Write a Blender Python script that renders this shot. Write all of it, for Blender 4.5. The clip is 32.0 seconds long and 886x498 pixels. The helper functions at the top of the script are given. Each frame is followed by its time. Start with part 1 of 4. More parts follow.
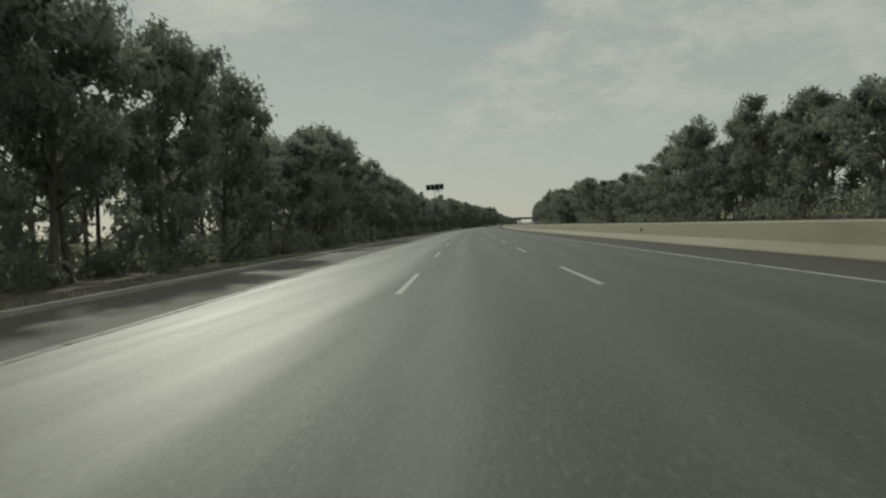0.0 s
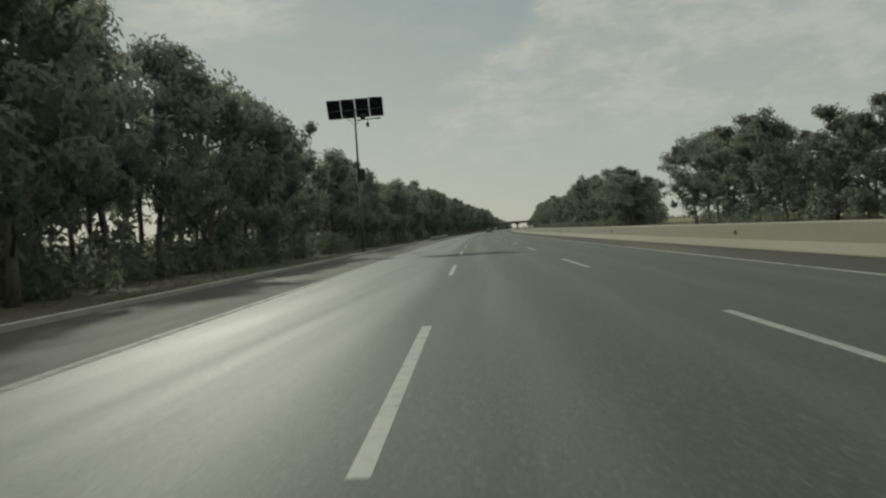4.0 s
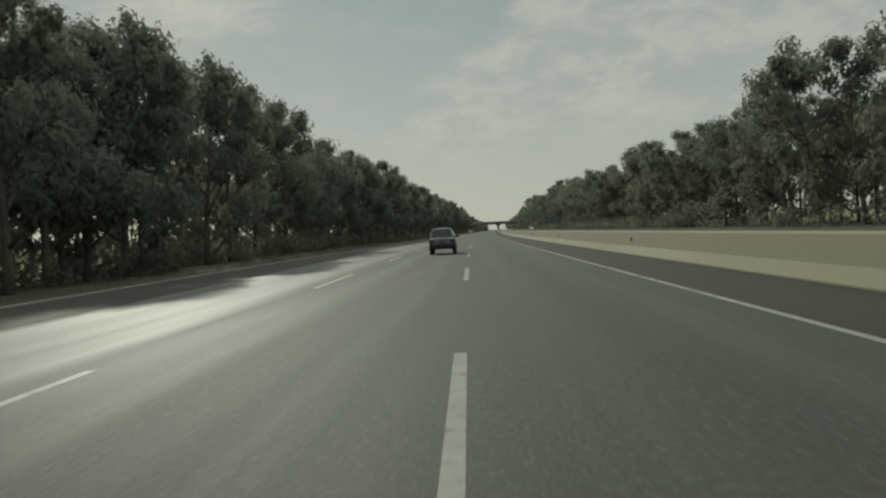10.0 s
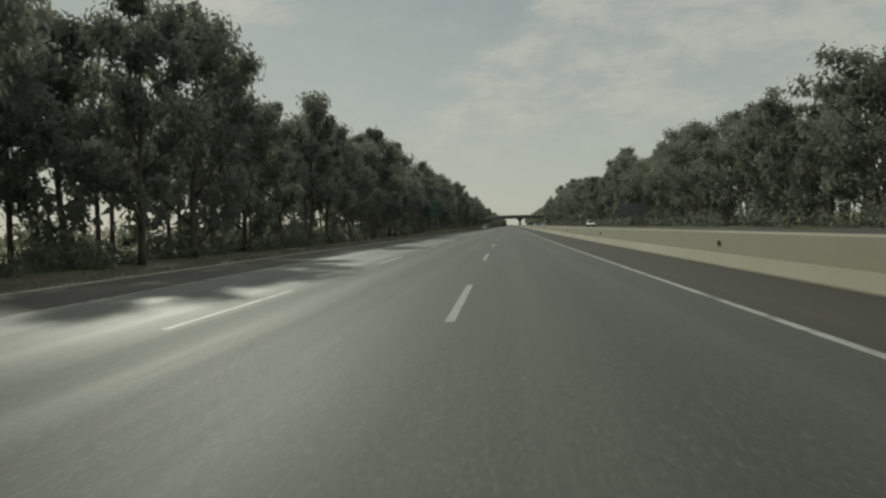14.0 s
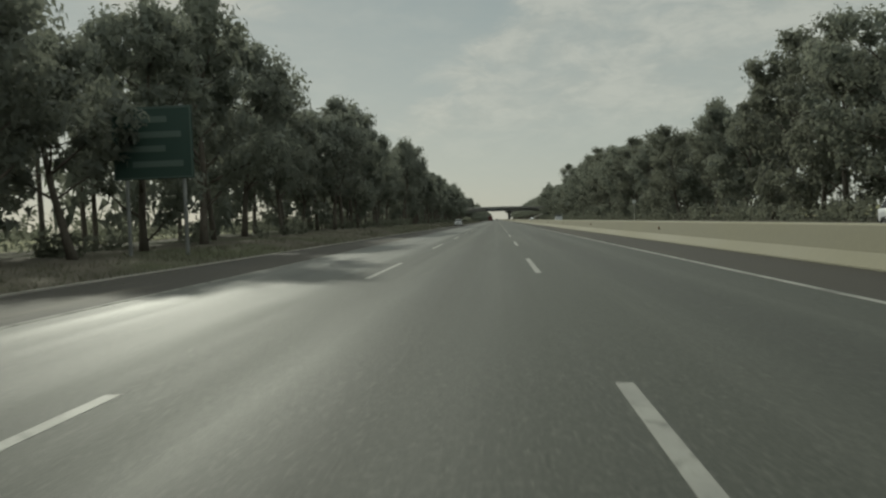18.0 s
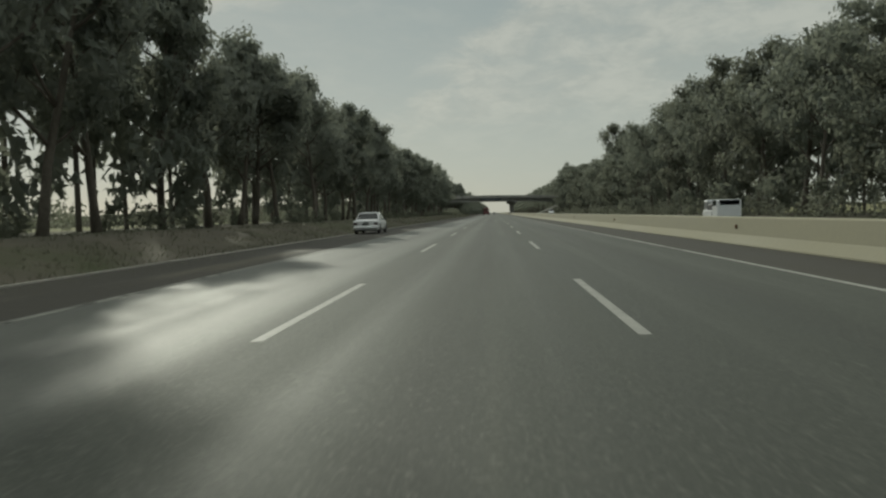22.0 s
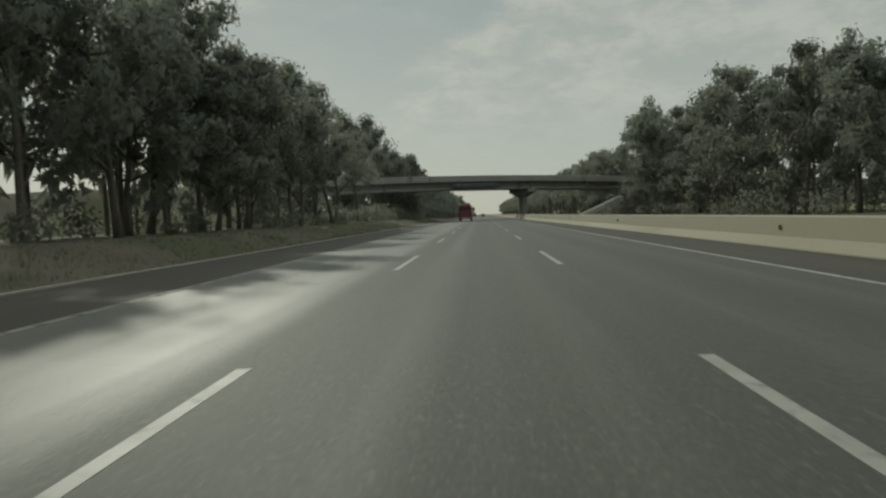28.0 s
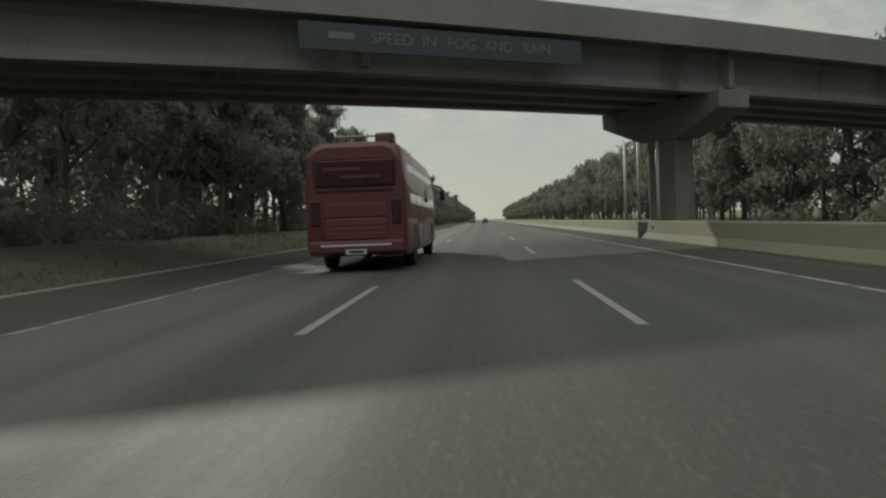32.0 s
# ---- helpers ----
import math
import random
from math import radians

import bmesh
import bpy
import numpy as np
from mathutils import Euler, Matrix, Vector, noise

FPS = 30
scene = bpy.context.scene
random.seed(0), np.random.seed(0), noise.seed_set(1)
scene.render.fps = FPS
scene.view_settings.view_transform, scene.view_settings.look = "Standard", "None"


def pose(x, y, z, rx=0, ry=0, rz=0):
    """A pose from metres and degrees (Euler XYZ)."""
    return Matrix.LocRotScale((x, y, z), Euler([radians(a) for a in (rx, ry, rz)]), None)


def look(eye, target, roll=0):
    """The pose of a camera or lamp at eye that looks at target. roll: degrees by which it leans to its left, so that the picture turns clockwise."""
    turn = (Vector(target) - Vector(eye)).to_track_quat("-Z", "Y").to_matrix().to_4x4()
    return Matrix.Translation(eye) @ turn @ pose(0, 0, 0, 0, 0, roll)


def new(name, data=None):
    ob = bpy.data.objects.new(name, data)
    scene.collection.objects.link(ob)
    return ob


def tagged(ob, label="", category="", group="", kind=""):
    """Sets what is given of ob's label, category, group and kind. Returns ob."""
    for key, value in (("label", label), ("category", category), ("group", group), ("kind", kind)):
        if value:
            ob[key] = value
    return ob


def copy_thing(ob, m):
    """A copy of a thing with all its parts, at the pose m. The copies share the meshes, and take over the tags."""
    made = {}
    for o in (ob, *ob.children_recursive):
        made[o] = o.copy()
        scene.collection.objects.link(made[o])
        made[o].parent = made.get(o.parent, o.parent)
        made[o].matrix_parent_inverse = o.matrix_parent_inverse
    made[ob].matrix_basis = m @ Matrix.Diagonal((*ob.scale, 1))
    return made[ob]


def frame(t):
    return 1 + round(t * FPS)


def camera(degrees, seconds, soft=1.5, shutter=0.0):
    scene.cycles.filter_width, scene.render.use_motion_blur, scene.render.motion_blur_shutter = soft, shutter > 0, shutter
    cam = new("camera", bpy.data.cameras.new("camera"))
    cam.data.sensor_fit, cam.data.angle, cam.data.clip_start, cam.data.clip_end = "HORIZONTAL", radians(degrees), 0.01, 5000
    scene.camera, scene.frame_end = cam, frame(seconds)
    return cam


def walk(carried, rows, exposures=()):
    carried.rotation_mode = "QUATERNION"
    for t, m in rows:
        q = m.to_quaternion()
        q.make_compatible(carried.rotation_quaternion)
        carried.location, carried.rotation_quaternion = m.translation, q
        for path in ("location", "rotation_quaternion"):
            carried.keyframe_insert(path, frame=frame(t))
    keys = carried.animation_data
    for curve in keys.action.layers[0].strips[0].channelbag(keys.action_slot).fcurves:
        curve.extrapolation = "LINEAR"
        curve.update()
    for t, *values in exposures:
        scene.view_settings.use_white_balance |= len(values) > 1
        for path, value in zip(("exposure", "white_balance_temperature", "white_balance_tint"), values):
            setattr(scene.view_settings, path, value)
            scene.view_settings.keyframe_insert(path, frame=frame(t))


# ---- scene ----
# The road: a motorway with three lanes a side; x is across it, y along it.
BEND_K, BEND_END = 0.00016156, 535.75      # a long bend to the right that ends in a straight


def bend(y):
    return 0.5 * BEND_K * (BEND_END - y) ** 2 if y < BEND_END else 0.0


def at(X, y, z=0.0):
    """A place X metres right of the carriageway's middle at station y."""
    return Vector((X + bend(y), y, z))


def heading(y):
    """The road's turn at station y, in degrees about z."""
    return math.degrees(math.atan(BEND_K * (BEND_END - y))) if y < BEND_END else 0.0


EYE = 1.163
cam = camera(59.4, 32.0, soft=2.3, shutter=0.08)
RIDE = [  # seconds, x, y, yaw, pitch, roll
    (0, 22.62, 0.00, 6.48, -1.59, 3.31),
    (1, 19.82, 32.40, 6.37, -1.55, 3.49),
    (2, 17.10, 65.40, 6.35, -1.59, 3.61),
    (5, 10.16, 160.60, 5.15, -1.10, 3.74),
    (6, 8.64, 192.10, 4.50, -1.11, 3.84),
    (7, 7.48, 223.60, 4.38, -1.12, 4.11),
    (8, 6.70, 255.10, 4.26, -1.13, 4.14),
    (9, 6.11, 286.70, 3.89, -1.14, 4.06),
    (10, 5.78, 318.50, 3.93, -1.21, 3.32),
    (11, 5.43, 350.40, 4.14, -1.19, 3.21),
    (12, 4.90, 382.40, 4.94, -1.33, 2.52),
    (13, 4.14, 414.30, 5.38, -1.40, 2.34),
    (14, 3.16, 446.40, 5.20, -1.57, 2.24),
    (17, 1.36, 543.10, 4.61, -1.93, 2.64),
    (18, 0.99, 575.50, 4.05, -2.04, 2.24),
    (19, 0.84, 607.80, 4.20, -2.27, 2.20),
    (20, 0.71, 639.80, 4.08, -2.37, 2.10),
    (21, 0.57, 671.70, 3.90, -2.56, 1.87),
    (22, 0.46, 703.70, 3.81, -2.58, 1.70),
    (23, 0.33, 735.70, 3.33, -2.39, 1.74),
    (24, 0.36, 767.80, 3.39, -2.47, 1.88),
    (25, 0.34, 799.90, 3.28, -2.56, 2.13),
    (28, 0.12, 897.80, 2.91, -2.44, 2.36),
    (29, 0.12, 929.70, 3.04, -2.38, 2.39),
    (30, 0.05, 962.00, 2.76, -2.25, 2.43),
    (31, 0.08, 994.00, 2.83, -2.16, 2.19),
    (32, 0.18, 1025.70, 2.99, -2.07, 2.14),
]


def ride_pose(x, y, yaw, pitch, roll):
    a, b = radians(yaw), radians(pitch)
    eye = Vector((x, y, EYE))
    return look(eye, eye + Vector((-math.sin(a) * math.cos(b), math.cos(a) * math.cos(b), math.sin(b))), -roll)


walk(cam, [(t, ride_pose(*r)) for t, *r in RIDE], exposures=[(0.0, 0.05), (6.0, 0.05), (7.0, -0.06), (8.0, 0.05), (15.0, 0.05), (17.0, 0.1), (30.5, 0.1), (32.0, 0.15)])

# ---- light ----
SUN_LEFT, SUN_UP = 24.4, 25.6              # degrees left of the road's straight, and above the horizon
world = bpy.data.worlds.new("world")
scene.world = world
world.use_nodes = True
wt = world.node_tree
wt.nodes.clear()


def node(tree, kind, **values):
    n = tree.nodes.new(kind)
    for key, value in values.items():
        if key in n.inputs:
            n.inputs[key].default_value = value
    return n


def mixed(tree, fac, a, b):
    n = tree.nodes.new("ShaderNodeMix")
    n.data_type = "RGBA"
    for socket, value in ((n.inputs[0], fac), (n.inputs[6], a), (n.inputs[7], b)):
        if isinstance(value, (int, float)):
            socket.default_value = value
        elif isinstance(value, tuple):
            socket.default_value = (*value, 1.0)
        else:
            tree.links.new(value, socket)
    return n.outputs[2]


def ramp(tree, fac, lo, hi, a=0.0, b=1.0):
    n = tree.nodes.new("ShaderNodeMapRange")
    n.interpolation_type = "SMOOTHSTEP"
    tree.links.new(fac, n.inputs["Value"])
    n.inputs["From Min"].default_value, n.inputs["From Max"].default_value = lo, hi
    n.inputs["To Min"].default_value, n.inputs["To Max"].default_value = a, b
    return n.outputs[0]


def arith(tree, op, a, b=0.0, c=0.0):
    n = tree.nodes.new("ShaderNodeMath")
    n.operation = op
    for socket, value in zip(n.inputs, (a, b, c)):
        if isinstance(value, (int, float)):
            socket.default_value = value
        else:
            tree.links.new(value, socket)
    return n.outputs[0]


sky = wt.nodes.new("ShaderNodeTexSky")
sky.sky_type, sky.sun_disc = "NISHITA", False
sky.sun_elevation, sky.sun_rotation = radians(SUN_UP), radians(-SUN_LEFT)
sky.air_density, sky.dust_density, sky.ozone_density = 1.0, 0.7, 1.0
coords = wt.nodes.new("ShaderNodeTexCoord")
split = wt.nodes.new("ShaderNodeSeparateXYZ")
wt.links.new(coords.outputs["Generated"], split.inputs[0])
height = arith(wt, "MAXIMUM", split.outputs[2], 0.03)
# high thin cloud on a flat layer
layer = wt.nodes.new("ShaderNodeCombineXYZ")
wt.links.new(arith(wt, "DIVIDE", split.outputs[0], height), layer.inputs[0])
wt.links.new(arith(wt, "DIVIDE", split.outputs[1], height), layer.inputs[1])
turned = node(wt, "ShaderNodeMapping", Rotation=(0, 0, radians(-62)), Scale=(0.62, 0.34, 1.0), Location=(0.9, 0.42, 0.0))
wt.links.new(layer.outputs[0], turned.inputs[0])
veil = node(wt, "ShaderNodeTexNoise", Scale=1.1, Detail=3.0, Roughness=0.5, Distortion=0.3)
wisp = node(wt, "ShaderNodeTexNoise", Scale=5.2, Detail=7.0, Roughness=0.62, Distortion=0.15)
for n in (veil, wisp):
    wt.links.new(turned.outputs[0], n.inputs["Vector"])
azimuth = arith(wt, "ARCTAN2", split.outputs[0], split.outputs[1])
rise = arith(wt, "ARCSINE", split.outputs[2])
dome = wt.nodes.new("ShaderNodeCombineXYZ")
wt.links.new(azimuth, dome.inputs[0])
wt.links.new(arith(wt, "MULTIPLY", rise, 2.4), dome.inputs[1])
mottle = node(wt, "ShaderNodeTexNoise", Scale=9.0, Detail=7.0, Roughness=0.6, Distortion=0.5)
wt.links.new(dome.outputs[0], mottle.inputs["Vector"])
ragged = arith(wt, "MULTIPLY", arith(wt, "SUBTRACT", mottle.outputs[0], 0.5), 0.22)
# a wide sheet of cloud to the right of the road, with a slanting ragged edge
edge = arith(wt, "ADD", arith(wt, "ADD", azimuth, ragged), arith(wt, "MULTIPLY", rise, -0.93))
sheet = arith(wt, "MULTIPLY", ramp(wt, edge, -0.255, -0.185), ramp(wt, azimuth, 0.35, 0.9, 1.0, 0.3))
sheet = arith(wt, "MULTIPLY", sheet, arith(wt, "MULTIPLY", ramp(wt, rise, 0.05, 0.17), ramp(wt, rise, 0.25, 0.42, 1.0, 0.25)))
sheet = arith(wt, "MULTIPLY", sheet, ramp(wt, mottle.outputs[0], 0.32, 0.62, 0.45, 1.0))
# a small bright cloud high on the left
far_x = arith(wt, "DIVIDE", arith(wt, "ADD", azimuth, 0.36), 0.12)
far_z = arith(wt, "DIVIDE", arith(wt, "SUBTRACT", rise, 0.292), 0.045)
puff = ramp(wt, arith(wt, "ADD", arith(wt, "MULTIPLY", far_x, far_x), arith(wt, "ADD", arith(wt, "MULTIPLY", far_z, far_z), arith(wt, "MULTIPLY", ragged, 22.0))), 0.1, 1.3, 1.0, 0.0)
thin = arith(wt, "MULTIPLY", arith(wt, "MULTIPLY", ramp(wt, veil.outputs[0], 0.38, 0.56), ramp(wt, wisp.outputs[0], 0.34, 0.66)), 0.22)
cover = arith(wt, "MINIMUM", arith(wt, "ADD", arith(wt, "ADD", sheet, puff), thin), 1.0)
haze = mixed(wt, ramp(wt, split.outputs[2], 0.0, 0.42), (0.495, 0.540, 0.478), (0.306, 0.380, 0.370))
haze = mixed(wt, ramp(wt, split.outputs[2], 0.34, 0.80), haze, (1.25, 1.33, 1.22))   # zenith brightened out of view, as added fill light
ripple = node(wt, "ShaderNodeTexNoise", Scale=26.0, Detail=6.0, Roughness=0.62, Distortion=0.8)
wt.links.new(dome.outputs[0], ripple.inputs["Vector"])
cloud = mixed(wt, ramp(wt, arith(wt, "ADD", arith(wt, "MULTIPLY", mottle.outputs[0], 0.6), arith(wt, "MULTIPLY", ripple.outputs[0], 0.4)), 0.38, 0.62), (0.465, 0.495, 0.432), (0.580, 0.600, 0.515))
clouded = mixed(wt, arith(wt, "MULTIPLY", cover, 0.9), haze, cloud)
blue = node(wt, "ShaderNodeBackground", Strength=0.006)
grey = node(wt, "ShaderNodeBackground", Strength=0.70)
wt.links.new(sky.outputs[0], blue.inputs[0])
wt.links.new(clouded, grey.inputs[0])
both = wt.nodes.new("ShaderNodeAddShader")
wt.links.new(blue.outputs[0], both.inputs[0])
wt.links.new(grey.outputs[0], both.inputs[1])
wout = wt.nodes.new("ShaderNodeOutputWorld")
wt.links.new(both.outputs[0], wout.inputs[0])

sun = new("sun", bpy.data.lights.new("sun", "SUN"))
sun.data.energy, sun.data.angle, sun.data.color = 1.6, radians(1.0), (0.96, 0.97, 0.81)
sun_way = Vector((-math.sin(radians(SUN_LEFT)) * math.cos(radians(SUN_UP)), math.cos(radians(SUN_LEFT)) * math.cos(radians(SUN_UP)), math.sin(radians(SUN_UP))))
sun.matrix_world = look(sun_way * 50, (0, 0, 0))

# ---- materials ----


def material(name, a, b, grain=8.0, coarse=0.4, rough=(0.7, 0.9), bump=0.2, bump_scale=None, metal=0.0, spec=0.5, stretch=(1, 1, 1), vary=0.0, c=None, c_range=(0.55, 0.75), c_scale=0.15):
    """Two colours mixed by a coarse and a fine noise, a third in patches, with grain, relief and a roughness that varies."""
    m = bpy.data.materials.new(name)
    m.use_nodes = True
    t = m.node_tree
    p = t.nodes["Principled BSDF"]
    co = t.nodes.new("ShaderNodeTexCoord")
    mp = node(t, "ShaderNodeMapping", Scale=stretch)
    t.links.new(co.outputs["Object"], mp.inputs[0])
    big = node(t, "ShaderNodeTexNoise", Scale=coarse, Detail=4.0, Roughness=0.6)
    fine = node(t, "ShaderNodeTexNoise", Scale=grain, Detail=5.0, Roughness=0.65)
    t.links.new(mp.outputs[0], big.inputs["Vector"])
    t.links.new(co.outputs["Object"], fine.inputs["Vector"])
    fac = arith(t, "ADD", arith(t, "MULTIPLY", ramp(t, big.outputs[0], 0.3, 0.7), 0.6), arith(t, "MULTIPLY", ramp(t, fine.outputs[0], 0.3, 0.7), 0.4))
    col = mixed(t, fac, a, b)
    if c:
        spot = node(t, "ShaderNodeTexNoise", Scale=c_scale, Detail=6.0, Roughness=0.6)
        t.links.new(mp.outputs[0], spot.inputs["Vector"])
        col = mixed(t, ramp(t, spot.outputs[0], *c_range), col, c)
    if vary:
        info = t.nodes.new("ShaderNodeObjectInfo")
        hsv = t.nodes.new("ShaderNodeHueSaturation")
        t.links.new(ramp(t, info.outputs["Random"], 0, 1, 1 - vary, 1 + vary), hsv.inputs["Value"])
        t.links.new(col, hsv.inputs["Color"])
        col = hsv.outputs[0]
    t.links.new(col, p.inputs["Base Color"])
    t.links.new(ramp(t, fac, 0.0, 1.0, *rough), p.inputs["Roughness"])
    p.inputs["Metallic"].default_value = metal
    p.inputs["Specular IOR Level"].default_value = spec
    if bump:
        bp = node(t, "ShaderNodeBump", Strength=bump, Distance=0.02)
        bn = node(t, "ShaderNodeTexNoise", Scale=bump_scale or grain, Detail=4.0, Roughness=0.7)
        t.links.new(co.outputs["Object"], bn.inputs["Vector"])
        t.links.new(bn.outputs[0], bp.inputs["Height"])
        t.links.new(bp.outputs[0], p.inputs["Normal"])
    return m


def plain(name, colour, rough=0.5, metal=0.0, spec=0.5, coat=0.0, emit=0.0):
    m = material(name, tuple(v * 0.9 for v in colour), colour, grain=3.0, coarse=1.0, rough=(max(rough - 0.06, 0.02), rough + 0.06), bump=0.0, metal=metal, spec=spec)
    p = m.node_tree.nodes["Principled BSDF"]
    p.inputs["Coat Weight"].default_value = coat
    return m


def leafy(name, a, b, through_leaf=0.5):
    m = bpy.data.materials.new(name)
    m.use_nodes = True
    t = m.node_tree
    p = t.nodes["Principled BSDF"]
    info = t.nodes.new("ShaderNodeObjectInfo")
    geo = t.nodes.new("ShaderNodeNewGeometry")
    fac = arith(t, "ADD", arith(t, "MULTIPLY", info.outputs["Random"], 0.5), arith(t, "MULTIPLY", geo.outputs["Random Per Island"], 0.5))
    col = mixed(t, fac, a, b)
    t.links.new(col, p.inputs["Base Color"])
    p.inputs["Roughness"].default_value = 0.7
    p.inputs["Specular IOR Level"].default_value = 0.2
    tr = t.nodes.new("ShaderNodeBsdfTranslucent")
    # transmitted colour set above real leaves, standing in for glare over the trees
    glare_lift = mixed(t, 0.7, col, (0.31, 0.325, 0.25))
    t.links.new(glare_lift, tr.inputs[0])
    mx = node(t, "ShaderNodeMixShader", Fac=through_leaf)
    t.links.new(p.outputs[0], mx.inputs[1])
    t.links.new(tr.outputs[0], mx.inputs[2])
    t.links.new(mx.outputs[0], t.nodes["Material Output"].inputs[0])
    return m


def glassy(name, colour, rough=0.05):
    m = bpy.data.materials.new(name)
    m.use_nodes = True
    p = m.node_tree.nodes["Principled BSDF"]
    p.inputs["Base Color"].default_value = (*colour, 1)
    p.inputs["Roughness"].default_value = rough
    p.inputs["Specular IOR Level"].default_value = 0.32
    return m


ASPHALT = material("asphalt", (0.038, 0.041, 0.034), (0.055, 0.059, 0.048), grain=26.0, coarse=0.5, rough=(0.60, 0.72), spec=0.27, bump=0.35, bump_scale=60.0, stretch=(1.6, 0.03, 1), c=(0.072, 0.073, 0.059), c_scale=0.3)
SHOULDER = material("shoulder_asphalt", (0.040, 0.037, 0.032), (0.066, 0.061, 0.051), grain=20.0, coarse=0.4, rough=(0.72, 0.88), spec=0.22, bump=0.5, bump_scale=30.0, stretch=(1.0, 0.12, 1), c=(0.105, 0.094, 0.074), c_range=(0.58, 0.76), c_scale=0.35)


def polish_slow_lane(m):
    """Lorries have worn the slow lane pale and smooth; 'across' is the distance from the carriageway's middle."""
    t = m.node_tree
    p = t.nodes["Principled BSDF"]
    across = t.nodes.new("ShaderNodeAttribute")
    across.attribute_name = "across"
    co = t.nodes.new("ShaderNodeTexCoord")
    drift = node(t, "ShaderNodeTexNoise", Scale=0.12, Detail=3.0)
    t.links.new(co.outputs["Object"], drift.inputs["Vector"])
    X = arith(t, "ADD", across.outputs["Fac"], arith(t, "MULTIPLY", arith(t, "SUBTRACT", drift.outputs[0], 0.5), 0.5))
    lane = ramp(t, X, -2.75, -1.95, 1.0, 0.0)
    track = arith(t, "MULTIPLY", ramp(t, arith(t, "ABSOLUTE", arith(t, "ADD", X, 0.75)), 0.05, 0.55, 1.0, 0.0), 0.22)
    wear = arith(t, "MAXIMUM", lane, track)
    base = p.inputs["Base Color"].links[0].from_socket
    rough = p.inputs["Roughness"].links[0].from_socket
    # each lane is 3.65 m wide: an oil-dark strip down its middle, paler wheel paths beside it
    inlane = arith(t, "ABSOLUTE", arith(t, "WRAP", X, 1.825, -1.825))
    streak = node(t, "ShaderNodeTexNoise", Scale=1.0, Detail=5.0, Roughness=0.65)
    long_way = node(t, "ShaderNodeMapping", Scale=(2.2, 0.035, 1.0))
    t.links.new(co.outputs["Object"], long_way.inputs[0])
    t.links.new(long_way.outputs[0], streak.inputs["Vector"])
    patchy = ramp(t, streak.outputs[0], 0.30, 0.70)
    oil = arith(t, "MULTIPLY", ramp(t, inlane, 0.10, 0.50, 1.0, 0.0), arith(t, "ADD", 0.15, arith(t, "MULTIPLY", patchy, 0.4)))
    path = arith(t, "MULTIPLY", ramp(t, arith(t, "ABSOLUTE", arith(t, "SUBTRACT", inlane, 0.85)), 0.08, 0.42, 1.0, 0.0), arith(t, "MULTIPLY", patchy, 0.45))
    col = mixed(t, wear, base, (0.082, 0.085, 0.073))
    col = mixed(t, path, col, (0.074, 0.076, 0.064))
    col = mixed(t, oil, col, (0.036, 0.037, 0.032))
    # stones in the binder, of two sizes
    for size, lo, hi, much in ((34.0, 0.56, 0.70, 0.55), (13.0, 0.58, 0.74, 0.40)):
        chips = node(t, "ShaderNodeTexNoise", Scale=size, Detail=2.0, Roughness=0.5)
        t.links.new(co.outputs["Object"], chips.inputs["Vector"])
        col = mixed(t, arith(t, "MULTIPLY", ramp(t, chips.outputs[0], lo, hi), much), col, (0.150, 0.150, 0.128))
        col = mixed(t, arith(t, "MULTIPLY", ramp(t, chips.outputs[0], 1 - hi, 1 - lo, 1.0, 0.0), much), col, (0.026, 0.027, 0.024))
    t.links.new(col, p.inputs["Base Color"])
    t.links.new(arith(t, "SUBTRACT", rough, arith(t, "ADD", arith(t, "MULTIPLY", wear, 0.05), arith(t, "MULTIPLY", path, 0.06))), p.inputs["Roughness"])
    t.links.new(arith(t, "ADD", 0.22, arith(t, "MULTIPLY", wear, 0.13)), p.inputs["Specular IOR Level"])


polish_slow_lane(ASPHALT)
INNER_STRIP = material("dusty_asphalt", (0.037, 0.035, 0.030), (0.055, 0.051, 0.042), grain=22.0, coarse=0.4, rough=(0.78, 0.9), spec=0.2, bump=0.4, bump_scale=40.0, stretch=(1.2, 0.05, 1), c=(0.085, 0.076, 0.058), c_scale=0.4)
PAINT = material("road_paint", (0.17, 0.17, 0.153), (0.285, 0.285, 0.253), grain=18.0, coarse=1.5, rough=(0.58, 0.70), spec=0.35, bump=0.2, bump_scale=50.0, c=(0.11, 0.11, 0.098), c_range=(0.52, 0.70), c_scale=5.0)
EDGEPAINT = material("edge_paint", (0.20, 0.20, 0.178), (0.31, 0.31, 0.275), grain=18.0, coarse=0.6, rough=(0.6, 0.75), spec=0.3, bump=0.2, bump_scale=50.0, c=(0.10, 0.10, 0.09), c_range=(0.50, 0.66), c_scale=1.2)
WORN = material("worn_road_paint", (0.15, 0.15, 0.13), (0.26, 0.26, 0.23), grain=18.0, coarse=1.5, rough=(0.75, 0.9), spec=0.2, bump=0.3, bump_scale=50.0, c=(0.07, 0.07, 0.062), c_range=(0.48, 0.62), c_scale=3.0)
BARRIER = material("barrier_concrete", (0.216, 0.203, 0.140), (0.275, 0.258, 0.182), grain=6.0, coarse=0.5, rough=(0.75, 0.92), bump=0.25, bump_scale=14.0, stretch=(1, 0.25, 1.5), c=(0.185, 0.170, 0.118), c_range=(0.55, 0.80), c_scale=0.35)
